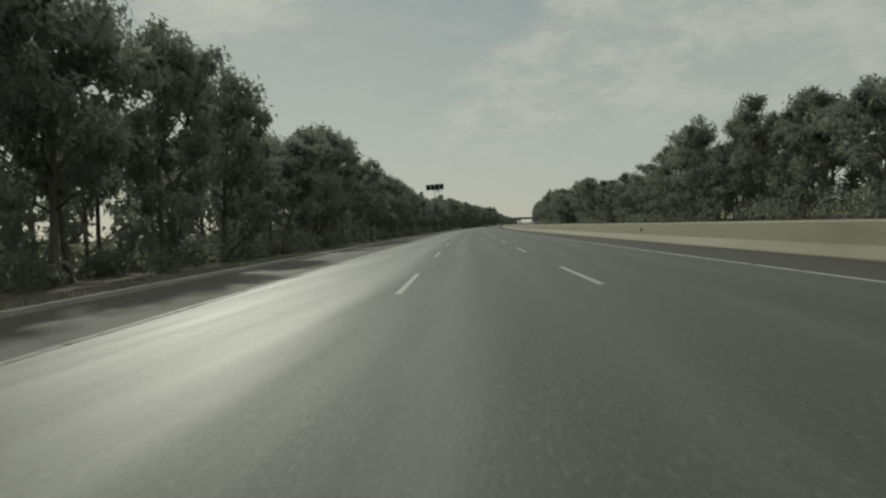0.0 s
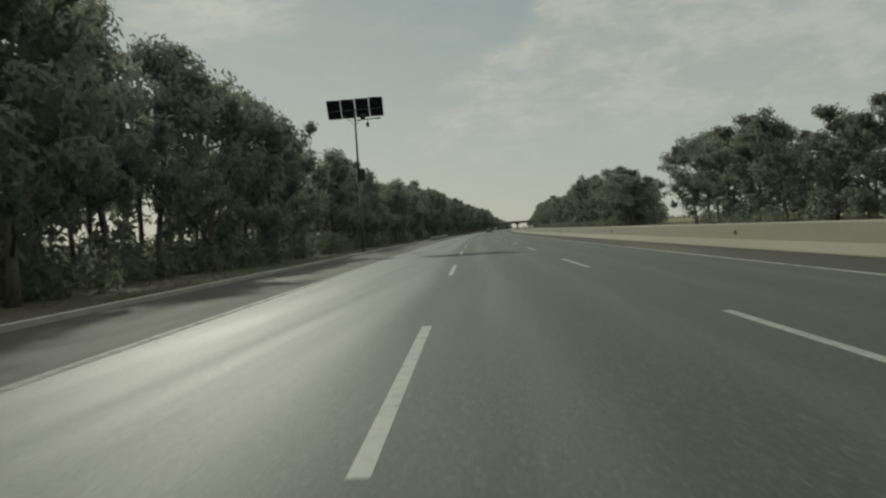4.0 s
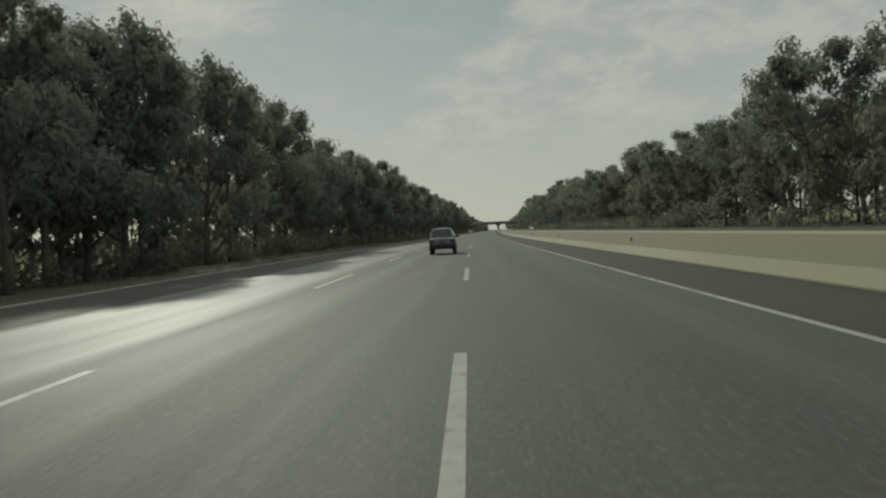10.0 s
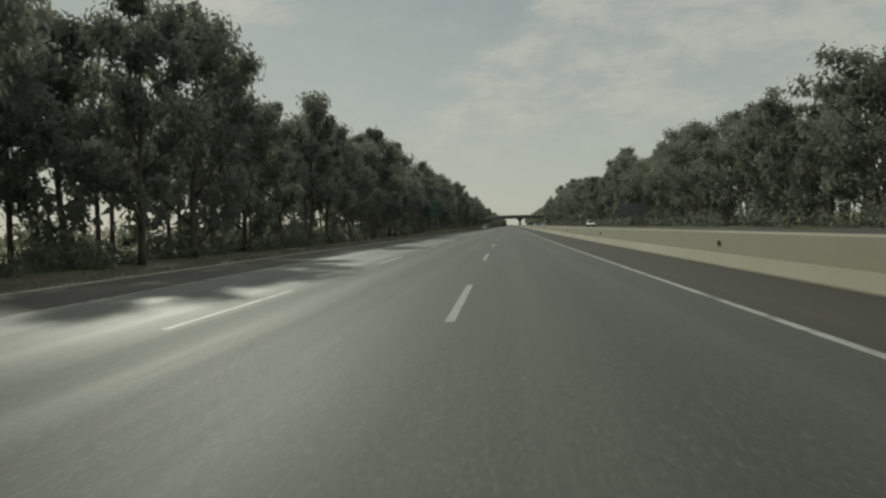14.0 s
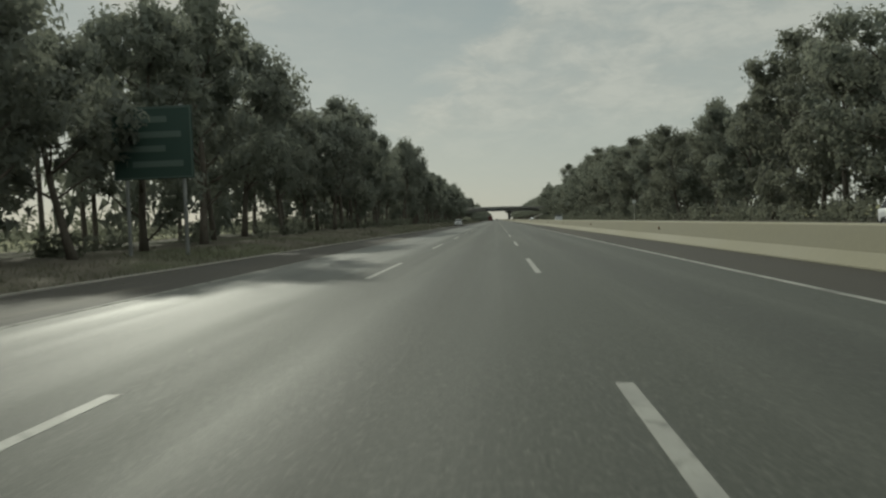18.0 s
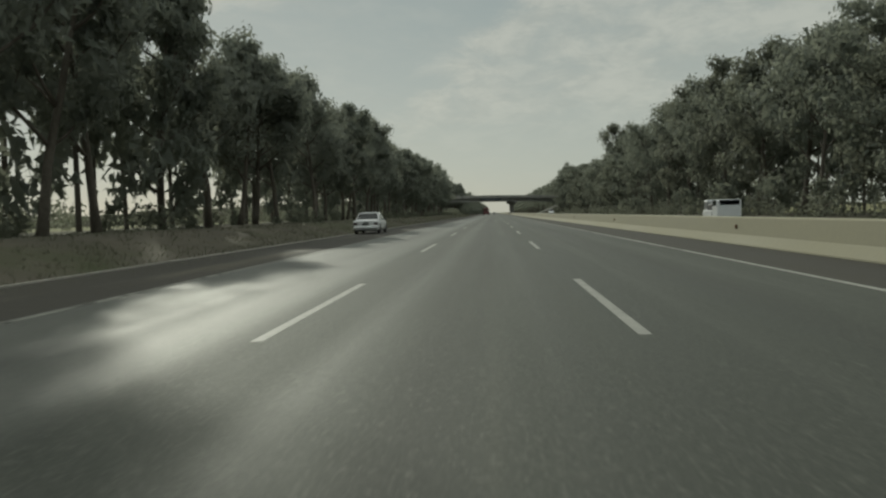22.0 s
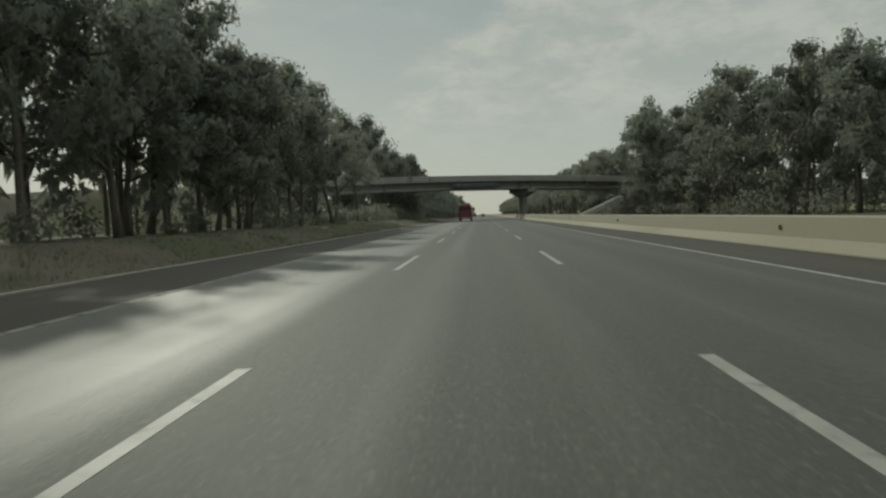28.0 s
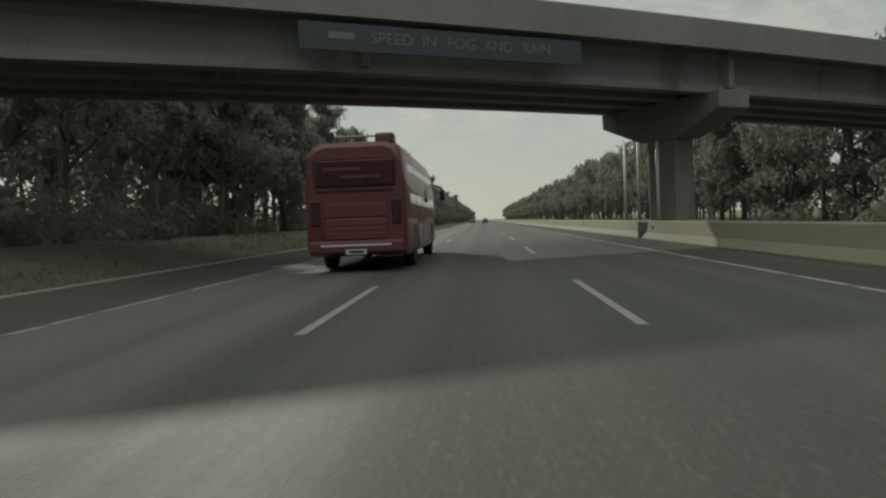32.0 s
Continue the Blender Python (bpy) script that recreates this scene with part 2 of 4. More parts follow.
CONCRETE = material("bridge_concrete", (0.21, 0.205, 0.19), (0.30, 0.295, 0.27), grain=5.0, coarse=0.35, rough=(0.75, 0.92), bump=0.25, bump_scale=10.0, stretch=(1, 1, 0.25), c=(0.12, 0.115, 0.105), c_range=(0.55, 0.78), c_scale=0.5)
KERB = material("kerb_concrete", (0.24, 0.23, 0.20), (0.36, 0.34, 0.30), grain=9.0, coarse=0.6, bump=0.4)
EARTH = material("verge_earth", (0.070, 0.064, 0.050), (0.118, 0.106, 0.082), grain=3.0, coarse=0.25, rough=(0.9, 1.0), bump=0.8, bump_scale=4.0, spec=0.15, c=(0.068, 0.074, 0.042), c_range=(0.45, 0.62), c_scale=0.12)
FIELD = material("field", (0.11, 0.12, 0.055), (0.18, 0.165, 0.085), grain=1.2, coarse=0.05, rough=(0.9, 1.0), bump=0.5, bump_scale=2.0, spec=0.15, c=(0.17, 0.145, 0.09), c_range=(0.52, 0.62), c_scale=0.012)
BARK = material("bark", (0.075, 0.065, 0.052), (0.17, 0.15, 0.125), grain=9.0, coarse=1.2, rough=(0.8, 0.95), bump=0.6, stretch=(2, 2, 0.4), spec=0.2)
# Leaf colours raised in place of veiling glare, least in LEAVES_EAST.
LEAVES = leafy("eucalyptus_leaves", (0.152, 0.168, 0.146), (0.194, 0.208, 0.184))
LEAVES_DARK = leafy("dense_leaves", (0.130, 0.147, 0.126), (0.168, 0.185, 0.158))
LEAVES_EAST = leafy("dark_east_leaves", (0.092, 0.100, 0.082), (0.128, 0.135, 0.110))
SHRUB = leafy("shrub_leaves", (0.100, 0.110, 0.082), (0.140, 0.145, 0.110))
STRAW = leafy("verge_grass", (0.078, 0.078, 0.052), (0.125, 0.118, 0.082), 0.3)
STEEL = material("galvanised_steel", (0.24, 0.245, 0.24), (0.35, 0.355, 0.35), grain=8.0, coarse=1.0, rough=(0.4, 0.6), bump=0.05, metal=0.8)
PV = plain("solar_cells", (0.012, 0.014, 0.024), 0.25)
FRAME = plain("aluminium", (0.45, 0.46, 0.47), 0.4, metal=0.9)
DARK = plain("dark_plastic", (0.022, 0.022, 0.023), 0.6)
RUBBER = plain("rubber", (0.018, 0.018, 0.018), 0.85)
RIM = plain("wheel_steel", (0.25, 0.25, 0.26), 0.45, metal=0.7)
SILVER = plain("silver_grey_paint", (0.175, 0.186, 0.198), 0.38, metal=0.3, coat=0.5)
WHITE = plain("white_paint", (0.72, 0.73, 0.74), 0.35, coat=0.6)
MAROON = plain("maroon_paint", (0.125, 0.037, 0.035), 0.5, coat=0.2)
GREYCAR = plain("grey_paint", (0.10, 0.105, 0.11), 0.35, coat=0.5)
GLASS = glassy("tinted_glass", (0.020, 0.023, 0.023))
REDLAMP = plain("red_lens", (0.036, 0.015, 0.014), 0.3, coat=0.2)
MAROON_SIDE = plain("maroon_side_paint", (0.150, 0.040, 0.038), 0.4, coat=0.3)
AMBER = plain("amber_reflector", (0.20, 0.085, 0.040), 0.5)
GREEN = plain("sign_green", (0.030, 0.062, 0.050), 0.5)
# shade on the sign's back is put into this dark grey
SIGNBACK = material("shaded_sign_back", (0.10, 0.105, 0.10), (0.15, 0.155, 0.15), grain=6.0, coarse=0.8, rough=(0.6, 0.8), bump=0.05)
SIGNWHITE = plain("sign_white", (0.55, 0.57, 0.55), 0.5)
BLUE = plain("banner_blue", (0.058, 0.068, 0.080), 0.6)
RUST = plain("rusty_bracket", (0.095, 0.060, 0.040), 0.7)
# pale steel, brightened to carry the sunlight on the median posts
PALE = plain("pale_sunlit_steel", (0.72, 0.72, 0.68), 0.5)
# the mast's backlit darkness is put into this grey
MASTGREY = plain("backlit_mast_grey", (0.085, 0.090, 0.085), 0.75)
# sun on the chute and headwall is painted in by this lighter concrete
CHUTE = material("sunlit_concrete", (0.40, 0.39, 0.34), (0.56, 0.54, 0.48), grain=7.0, coarse=0.5, bump=0.3, c=(0.30, 0.29, 0.25), c_scale=0.8)
REARGLASS = glassy("red_tinted_glass", (0.060, 0.026, 0.024), 0.12)
PLATE = plain("plate", (0.15, 0.15, 0.145), 0.5)

# ---- building helpers ----


def mesh_of(bm, name, mats, smooth=False):
    me = bpy.data.meshes.new(name)
    bm.normal_update()
    bm.to_mesh(me)
    bm.free()
    for m in (mats if isinstance(mats, (list, tuple)) else [mats]):
        me.materials.append(m)
    if smooth:
        for p in me.polygons:
            p.use_smooth = True
    return me


def part(name, bm, mat, parent=None, label="", smooth=False):
    ob = new(name, mesh_of(bm, name, mat, smooth))
    if parent:
        ob.parent = parent
    return tagged(ob, label)


def thing(name, place, label, category, group="", turn=0.0):
    ob = new(name)
    ob.matrix_basis = pose(*place, 0, 0, turn)
    return tagged(ob, label, category, group)


def block(bm, centre, size, bevel=0.0, turn=None):
    r = bmesh.ops.create_cube(bm, size=1.0)
    vs = r["verts"]
    bmesh.ops.scale(bm, vec=size, verts=vs)
    if bevel:
        es = list({e for v in vs for e in v.link_edges})
        out = bmesh.ops.bevel(bm, geom=es, offset=bevel, segments=2, affect="EDGES", profile=0.5)
        vs = list({v for f in out["faces"] for v in f.verts} | {v for v in vs if v.is_valid})
    m = Matrix.Translation(centre) @ (turn.to_4x4() if turn else Matrix.Identity(4))
    bmesh.ops.transform(bm, matrix=m, verts=vs)
    return vs


def rod(bm, a, b, r0, r1=None, sides=10):
    a, b = Vector(a), Vector(b)
    d = b - a
    r = bmesh.ops.create_cone(bm, cap_ends=True, segments=sides, radius1=r0, radius2=r0 if r1 is None else r1, depth=d.length)
    m = Matrix.Translation((a + b) / 2) @ d.to_track_quat("Z", "Y").to_matrix().to_4x4()
    bmesh.ops.transform(bm, matrix=m, verts=r["verts"])


def boxed(centre, size, bevel=0.0, turn=None):
    bm = bmesh.new()
    block(bm, centre, size, bevel, turn)
    return bm


def rodded(*runs, sides=10):
    bm = bmesh.new()
    for a, b, r0, *r1 in runs:
        rod(bm, a, b, r0, r1[0] if r1 else None, sides)
    return bm


def skin(bm, rings, closed=True, caps=True):
    """Faces between rings of equally many points."""
    rows = [[bm.verts.new(p) for p in ring] for ring in rings]
    n = len(rows[0])
    for a, b in zip(rows, rows[1:]):
        for i in range(n if closed else n - 1):
            j = (i + 1) % n
            bm.faces.new((a[i], a[j], b[j], b[i]))
    if caps and closed:
        bm.faces.new(rows[0][::-1])
        bm.faces.new(rows[-1])
    return rows


def along(name, profile, y0, y1, mat, step=6.0, label="", category="", closed=True, kind="structure", parent=None):
    """A profile of (X, z) points drawn along the road."""
    n = max(1, round((y1 - y0) / step))
    bm = bmesh.new()
    skin(bm, [[at(X, y0 + (y1 - y0) * i / n, z) for X, z in profile] for i in range(n + 1)], closed, closed)
    bmesh.ops.recalc_face_normals(bm, faces=bm.faces)
    if not closed and sum(f.normal.z for f in bm.faces) < 0:
        bmesh.ops.reverse_faces(bm, faces=bm.faces)
    ob = part(name, bm, mat, parent)
    return tagged(ob, label, category, kind=kind) if not parent else ob


def slab(X0, X1, z, depth=0.12):
    return [(X0, z), (X1, z), (X1, z - depth), (X0, z - depth)]


def smooth(a, b, x):
    x = min(1.0, max(0.0, (x - a) / (b - a)))
    return x * x * (3 - 2 * x)


# ---- ground and road ----
Y0, Y1 = -60.0, 2600.0


def ground_height(X, y):
    n = noise.noise(Vector((X * 0.13, y * 0.09, 0.0)))
    if -9.0 < X < 24.0:
        return -0.16
    if X <= -9.0:
        rise = 0.85 * smooth(560, 680, y) * (1 - smooth(1090, 1200, y))
        lift = rise * smooth(9.2, 13.5, -X) * (1 - 0.5 * smooth(30, 60, -X))
        low = -0.10 - 0.22 * smooth(9.0, 11.0, -X) * (1 - smooth(330, 420, y))
        return low + lift + 0.12 * n * smooth(9.5, 13.0, -X)
    return -0.16 + 0.15 * n


def build_ground():
    Xs = [-3500, -1500, -700, -350, -180, -100, -64, -44, -34, -28, -24, -21, -18.5, -16.5, -15, -13.5, -12.2, -11, -10, -9.3, -8.9, 0, 12, 23.5, 25, 28, 31, 34, 38, 44, 56, 80, 130, 260, 600, 1500, 3500]
    ys = [-2500, -900, -300] + [-120 + 5.0 * i for i in range(265)] + [1250, 1320, 1420, 1600, 1900, 2400, 3300, 4800]
    bm = bmesh.new()
    rows = []
    for y in ys:
        yy = max(-200.0, y)
        rows.append([bm.verts.new((X + (bend(yy) if abs(X) < 200 else 0.5 * bend(max(yy, 0))), y, ground_height(X, y))) for X in Xs])
    for a, b in zip(rows, rows[1:]):
        for i in range(len(Xs) - 1):
            f = bm.faces.new((a[i], a[i + 1], b[i + 1], b[i]))
            f.material_index = 0 if -30 < Xs[i] < 42 else 1
            f.smooth = True
    ob = part("ground", bm, [EARTH, FIELD])
    tagged(ob, "dry brown verge earth with grass and flat fields beyond", "ground", kind="structure")


build_ground()
along("inner_shoulder", slab(5.625, 7.60, 0.0), Y0, Y1, INNER_STRIP, label="dusty brownish asphalt strip along the median barrier", category="road")
road = along("road", slab(-5.62, 5.62, 0.0), Y0, Y1, ASPHALT, label="grey polished asphalt of a three lane motorway", category="road")
across = road.data.attributes.new("across", "FLOAT", "POINT")
across.data.foreach_set("value", [v.co.x - bend(v.co.y) for v in road.data.vertices])
along("shoulder", slab(-8.95, -5.625, -0.012), Y0, Y1, SHOULDER, label="dark dusty asphalt hard shoulder", category="road")
along("road_opposite", slab(8.25, 23.0, -0.004), Y0, Y1, ASPHALT, label="asphalt of the opposite carriageway", category="road")
along("edge_line", slab(5.46, 5.568, 0.003, 0.006), Y0, Y1, EDGEPAINT, label="white solid line along the median side", category="road marking")
along("edge_line", slab(-5.56, -5.42, 0.003, 0.006), Y0, Y1, WORN, label="white solid line along the hard shoulder", category="road marking")
barrier = along("median_barrier", [(7.60, -0.05), (7.61, 0.03), (7.77, 0.29), (7.86, 0.78), (7.89, 0.815), (8.03, 0.815), (8.06, 0.78), (8.15, 0.29), (8.31, 0.03), (8.32, -0.05)], Y0, 2200.0, BARRIER, step=8.0,
                label="beige concrete median barrier with a stepped foot", category="barrier")


def dash_mesh():
    bm = bmesh.new()
    block(bm, (0, 3.0, -0.006), (0.125, 6.0, 0.006))
    return mesh_of(bm, "lane_dash", PAINT)


def build_dashes():
    me = dash_mesh()
    for X in (-1.825, 1.825):
        for i in range(-3, 100):
            y = 13.9 + 17.0 * i
            ob = new("lane_dash", me)
            ob.matrix_basis = pose(*at(X, y, 0.006), 0, 0, heading(y + 3))
            ob.parent = road


build_dashes()

# ---- trees ----


def leaf_clump(rng, centre, radius, count, size, droop=0.75, flat=0.8):
    """Leaf sprays lapping over one another round a point, most of them hanging. Returns corner points, three a spray."""
    d = rng.normal(size=(count, 3))
    d /= np.linalg.norm(d, axis=1)[:, None] + 1e-9
    r = radius * rng.uniform(0.18, 1.0, size=(count, 1)) ** 0.4
    c = np.asarray(centre) + d * r * np.array([1, 1, flat])
    n = d + rng.normal(size=(count, 3)) * 0.42
    n /= np.linalg.norm(n, axis=1)[:, None] + 1e-9
    along_ = rng.normal(size=(count, 3)) * 0.6
    along_[:, 2] -= droop * 1.3
    along_ -= n * (along_ * n).sum(axis=1)[:, None]
    along_ /= np.linalg.norm(along_, axis=1)[:, None] + 1e-9
    side = np.cross(n, along_)
    s = size * rng.uniform(0.6, 1.4, size=(count, 1))
    w = s * rng.uniform(0.26, 0.42, size=(count, 1))
    return np.stack([c + side * w, c - side * w * 0.7 + along_ * s * 0.15, c + along_ * s], axis=1).reshape(-1, 3)


def facets(name, points, mat, k=3):
    """A mesh of loose faces with k corners each."""
    n = len(points) // k
    me = bpy.data.meshes.new(name)
    me.vertices.add(k * n)
    me.vertices.foreach_set("co", np.ascontiguousarray(points, dtype=np.float32).ravel())
    me.loops.add(k * n)
    me.loops.foreach_set("vertex_index", np.arange(k * n, dtype=np.int32))
    me.polygons.add(n)
    me.polygons.foreach_set("loop_start", np.arange(0, k * n, k, dtype=np.int32))
    me.update(calc_edges=True)
    me.materials.append(mat)
    return me


def tube(bm, path, radii, sides=7):
    rings = []
    for i, p in enumerate(path):
        d = (path[min(i + 1, len(path) - 1)] - path[max(i - 1, 0)]).normalized()
        x = d.orthogonal().normalized()
        y = d.cross(x)
        rings.append([p + (x * math.cos(a) + y * math.sin(a)) * radii[i] for a in (2 * math.pi * j / sides for j in range(sides))])
    skin(bm, rings)


def limb_path(rng, start, way, length, steps, rise, wander):
    pts, p, d = [Vector(start)], Vector(start), Vector(way).normalized()
    for _ in range(steps):
        d = (d + Vector(rng.normal(size=3)) * wander + Vector((0, 0, rise))).normalized()
        p = p + d * (length / steps)
        pts.append(p.copy())
    return pts


def grow(seed, H, spread, bare, leaves, size, limbs=11, dense=True):
    """A tree of height H: a bmesh of trunk and limbs, and leaf corner points. bare: height below which no crown hangs."""
    rng = np.random.default_rng(seed)
    bm = bmesh.new()
    fork = rng.uniform(0.30, 0.42) * H
    trunk = limb_path(rng, (0, 0, -0.25), (rng.normal() * 0.06, rng.normal() * 0.06, 1), H * 0.86, 9, 0.10, 0.06)
    r0 = 0.016 * H
    tube(bm, trunk, [r0 * (1.25 if i == 0 else 1.0) * (1 - 0.88 * i / 9) for i in range(10)])
    ends = [(trunk[-1], 1.0), (trunk[-2], 1.2), (trunk[-3], 1.1)]
    for k in range(limbs):
        f = bare / H + (0.80 - bare / H) * (k + rng.uniform(0.1, 0.7)) / limbs
        i = min(8, int(f / 0.86 * 9))
        base = trunk[i].lerp(trunk[i + 1], 0.5)
        a = k * 2.4 + rng.uniform(-0.5, 0.5)
        out = spread * (0.65 + 0.45 * rng.random()) * (1.0 - 0.62 * max(0.0, f - 0.42) / 0.4)
        path = limb_path(rng, base, (math.cos(a), math.sin(a), 0.55), out * 1.25, 4, 0.10, 0.14)
        tube(bm, path, [r0 * 0.42 * (1 - 0.8 * j / 4) for j in range(5)], 4)
        ends += [(path[-1], 1.0), (path[-2], 1.05), (path[2], 0.8)]
        for s in range(2):
            twig = limb_path(rng, path[2 + s], (math.cos(a + 1.2 - 2.4 * s), math.sin(a + 1.2 - 2.4 * s), 0.5), out * 0.6, 2, 0.1, 0.2)
            if s == 0:
                tube(bm, twig, [r0 * 0.18, r0 * 0.12, r0 * 0.05], 3)
            ends.append((twig[-1], 0.95))
    each = leaves // len(ends)
    cloud = []
    for p, w in ends:
        r = spread * 0.31 * w * rng.uniform(0.55, 1.4)
        cloud.append(leaf_clump(rng, (p.x, p.y, p.z), r, int(each * w * (0.5 + 0.5 * r / (spread * 0.31))), size))
        # broader sprays fill the shaded middle of the clump
        cloud.append(leaf_clump(rng, (p.x, p.y, p.z), r * 0.55, 26 if dense else 7, size * 1.5, droop=0.4))
    pts = np.concatenate(cloud)
    top = pts[:, 2].max()
    pts[:, 2] *= np.where(pts[:, 2] > 0, H / top, 1.0)
    return bm, pts


def tree_model(name, seed, H, spread, bare, leaves, size, leaf_mat, label, group):
    bm, pts = grow(seed, H, spread, bare, leaves, size)
    tree = thing(name, (0, 0, 0), label, "tree", group)
    part("trunk", bm, BARK, tree, "pale grey-brown trunk and limbs", smooth=True)
    crown = new("crown", facets("crown", pts, leaf_mat))
    crown.parent = tree
    return tree


SHOULDER_SIDE, FAR_SIDE = "trees along the hard shoulder", "trees beyond the opposite carriageway"
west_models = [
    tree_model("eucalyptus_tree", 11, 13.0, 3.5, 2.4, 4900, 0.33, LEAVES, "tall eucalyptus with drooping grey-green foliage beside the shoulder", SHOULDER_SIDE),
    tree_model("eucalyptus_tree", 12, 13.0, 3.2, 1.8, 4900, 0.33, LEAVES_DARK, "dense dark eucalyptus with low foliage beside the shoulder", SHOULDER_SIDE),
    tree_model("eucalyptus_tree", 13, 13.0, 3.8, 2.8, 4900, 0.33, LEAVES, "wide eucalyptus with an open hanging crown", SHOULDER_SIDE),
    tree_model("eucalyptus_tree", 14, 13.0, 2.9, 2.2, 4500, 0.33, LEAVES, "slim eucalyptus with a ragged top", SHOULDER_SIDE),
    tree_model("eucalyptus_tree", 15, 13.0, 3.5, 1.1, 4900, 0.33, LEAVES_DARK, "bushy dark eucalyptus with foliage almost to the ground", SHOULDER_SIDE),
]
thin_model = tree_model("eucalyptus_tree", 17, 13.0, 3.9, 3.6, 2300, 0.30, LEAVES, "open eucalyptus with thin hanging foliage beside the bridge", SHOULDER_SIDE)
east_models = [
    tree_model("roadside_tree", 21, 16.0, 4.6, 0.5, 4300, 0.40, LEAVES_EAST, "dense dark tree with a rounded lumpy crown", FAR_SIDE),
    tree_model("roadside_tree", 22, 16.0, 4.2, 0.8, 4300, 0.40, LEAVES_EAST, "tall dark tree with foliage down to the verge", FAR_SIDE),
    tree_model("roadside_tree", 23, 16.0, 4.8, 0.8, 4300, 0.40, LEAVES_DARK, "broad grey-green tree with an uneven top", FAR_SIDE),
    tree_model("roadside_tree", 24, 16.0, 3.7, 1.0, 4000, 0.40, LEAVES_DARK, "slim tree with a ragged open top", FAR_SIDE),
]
# heights of the tree tops, one for every 7 m (west) and 8 m (east) from y = 0
WEST_SOUTH = [
    13.6, 13.6, 13.6, 13.6, 13.6, 13.4, 12.6, 11.8, 11, 9.9, 10.5, 12.5, 12.5, 12.6, 14.4, 14.4, 12, 10.2, 9.8, 10.2, 11.2, 12.1, 12.4, 12.2, 12.1, 12,
    11.8, 9.6, 10.4, 9.8, 9.4, 10, 10.2, 10.8, 10.3, 10.3, 10.4, 10.3, 10.4, 11, 11.3, 10.9, 7.5, 9.5, 10.3, 10.8, 12.6, 14.2, 15, 15, 13.2, 13.2,
    12.9, 13.2, 15.3, 15.8, 15.4, 15.1, 11.5, 11.5, 12.2, 14.3, 12.6, 14.1, 14.5, 14.9, 15.9, 15.8, 16.2, 15.2, 15, 14.6, 13.4, 13.6, 13.8, 14.2, 13.8, 15,
    15.1]
WEST_NORTH = [
    15.2, 15.4, 15.5, 13.3, 12, 12.7, 11.7, 12.2, 10.7, 13.5, 16.8, 16.1, 16.2, 14.9, 12.9, 13.2, 14.5, 15.3, 16.1, 12.9, 14.3, 16, 14.1, 14.8, 15.5,
    16.5, 17.5, 18.6, 19.8, 15.2, 15.6, 16.1, 16.7, 14.8, 14.2, 14.2, 15.8, 17.3, 16.8, 16.2, 16.2, 13.7, 15.8, 14.4, 15, 15.7, 16.9, 17, 16.9, 16.9,
    14.9, 15.1, 15.4, 15.6, 15.8, 16, 10.7, 15.3, 15.8, 16.3, 14.3, 14.2, 9.5, 10, 12.4, 13.8, 14.2, 7.5, 8.3, 10.8, 15, 17.8, 16.7, 18.3, 17.5,
    16.7, 16.6, 16.5, 16.4]
EAST_SOUTH = [
    11.7, 11.7, 11.7, 11.7, 11.7, 11.7, 11.7, 11.7, 11.7, 12.4, 12.5, 13.7, 15, 14.3, 14.3, 13.7, 13.5, 13.2, 12.7, 11.4, 9.9, 10, 10.7, 10.5, 10.3,
    10.1, 10.9, 11.7, 12.6, 13.4, 12, 12.4, 13.7, 14.9, 11.8, 8.7, 9.2, 9.6, 8.9, 11, 14.2, 15.1, 11.4, 11, 10.7, 14.4, 13.1, 16.3, 15.8, 16, 15.6,
    14.2, 12.8, 15.5, 15.2, 14.9, 12.5, 13.6, 14.6, 14.5, 13, 17.4, 18.4, 15.2, 14.8, 15.8, 15.2, 15.4, 15.6, 14.1, 15.1]
EAST_NORTH = [
    16.1, 17.1, 18, 17.4, 16.7, 16, 15.4, 15.1, 15.1, 16.6, 18.1, 18.1, 22, 19.8, 17.6, 16.8, 17, 16.8, 16.6, 14.9, 15.9, 16.8, 17, 17, 18, 17.4,
    18.9, 20.3, 20.6, 21, 21.7, 20.4, 21.3, 19.2, 22.6, 19.1, 22.5, 18.8, 16.5, 17.6, 18.4, 19.2, 22.1, 22.2, 15.6, 15.4, 15.2, 15.1, 14.9, 14.7,
    14.5, 16.9, 16.4, 17.3, 17.7, 18.1, 15.9, 15.5, 17.6, 19.7, 20.8, 20.1, 14.3, 14.1, 15.5, 16.6, 16.4, 16.2, 15.9, 15.6, 15.6, 15.6]
WEST_TOPS, EAST_TOPS = WEST_SOUTH + WEST_NORTH, EAST_SOUTH + EAST_NORTH


def top_at(tops, step, y):
    f = min(max(y / step, 0.0), len(tops) - 1.001)
    i = int(f)
    return tops[i] + (tops[i + 1] - tops[i]) * (f - i)


def plant(models, X, y, H, rng, base, low=False):
    m = models[rng.choice((1, 4, 4, 0, 3)) if low else rng.randrange(len(models))]
    s = H / base
    w = (0.55 + 0.45 * s) * rng.uniform(0.9, 1.15)
    p = at(X, y, ground_height(X, y))
    return copy_thing(m, Matrix.LocRotScale(p, Euler((0, 0, rng.uniform(0, 6.28))), (w, w, s)))


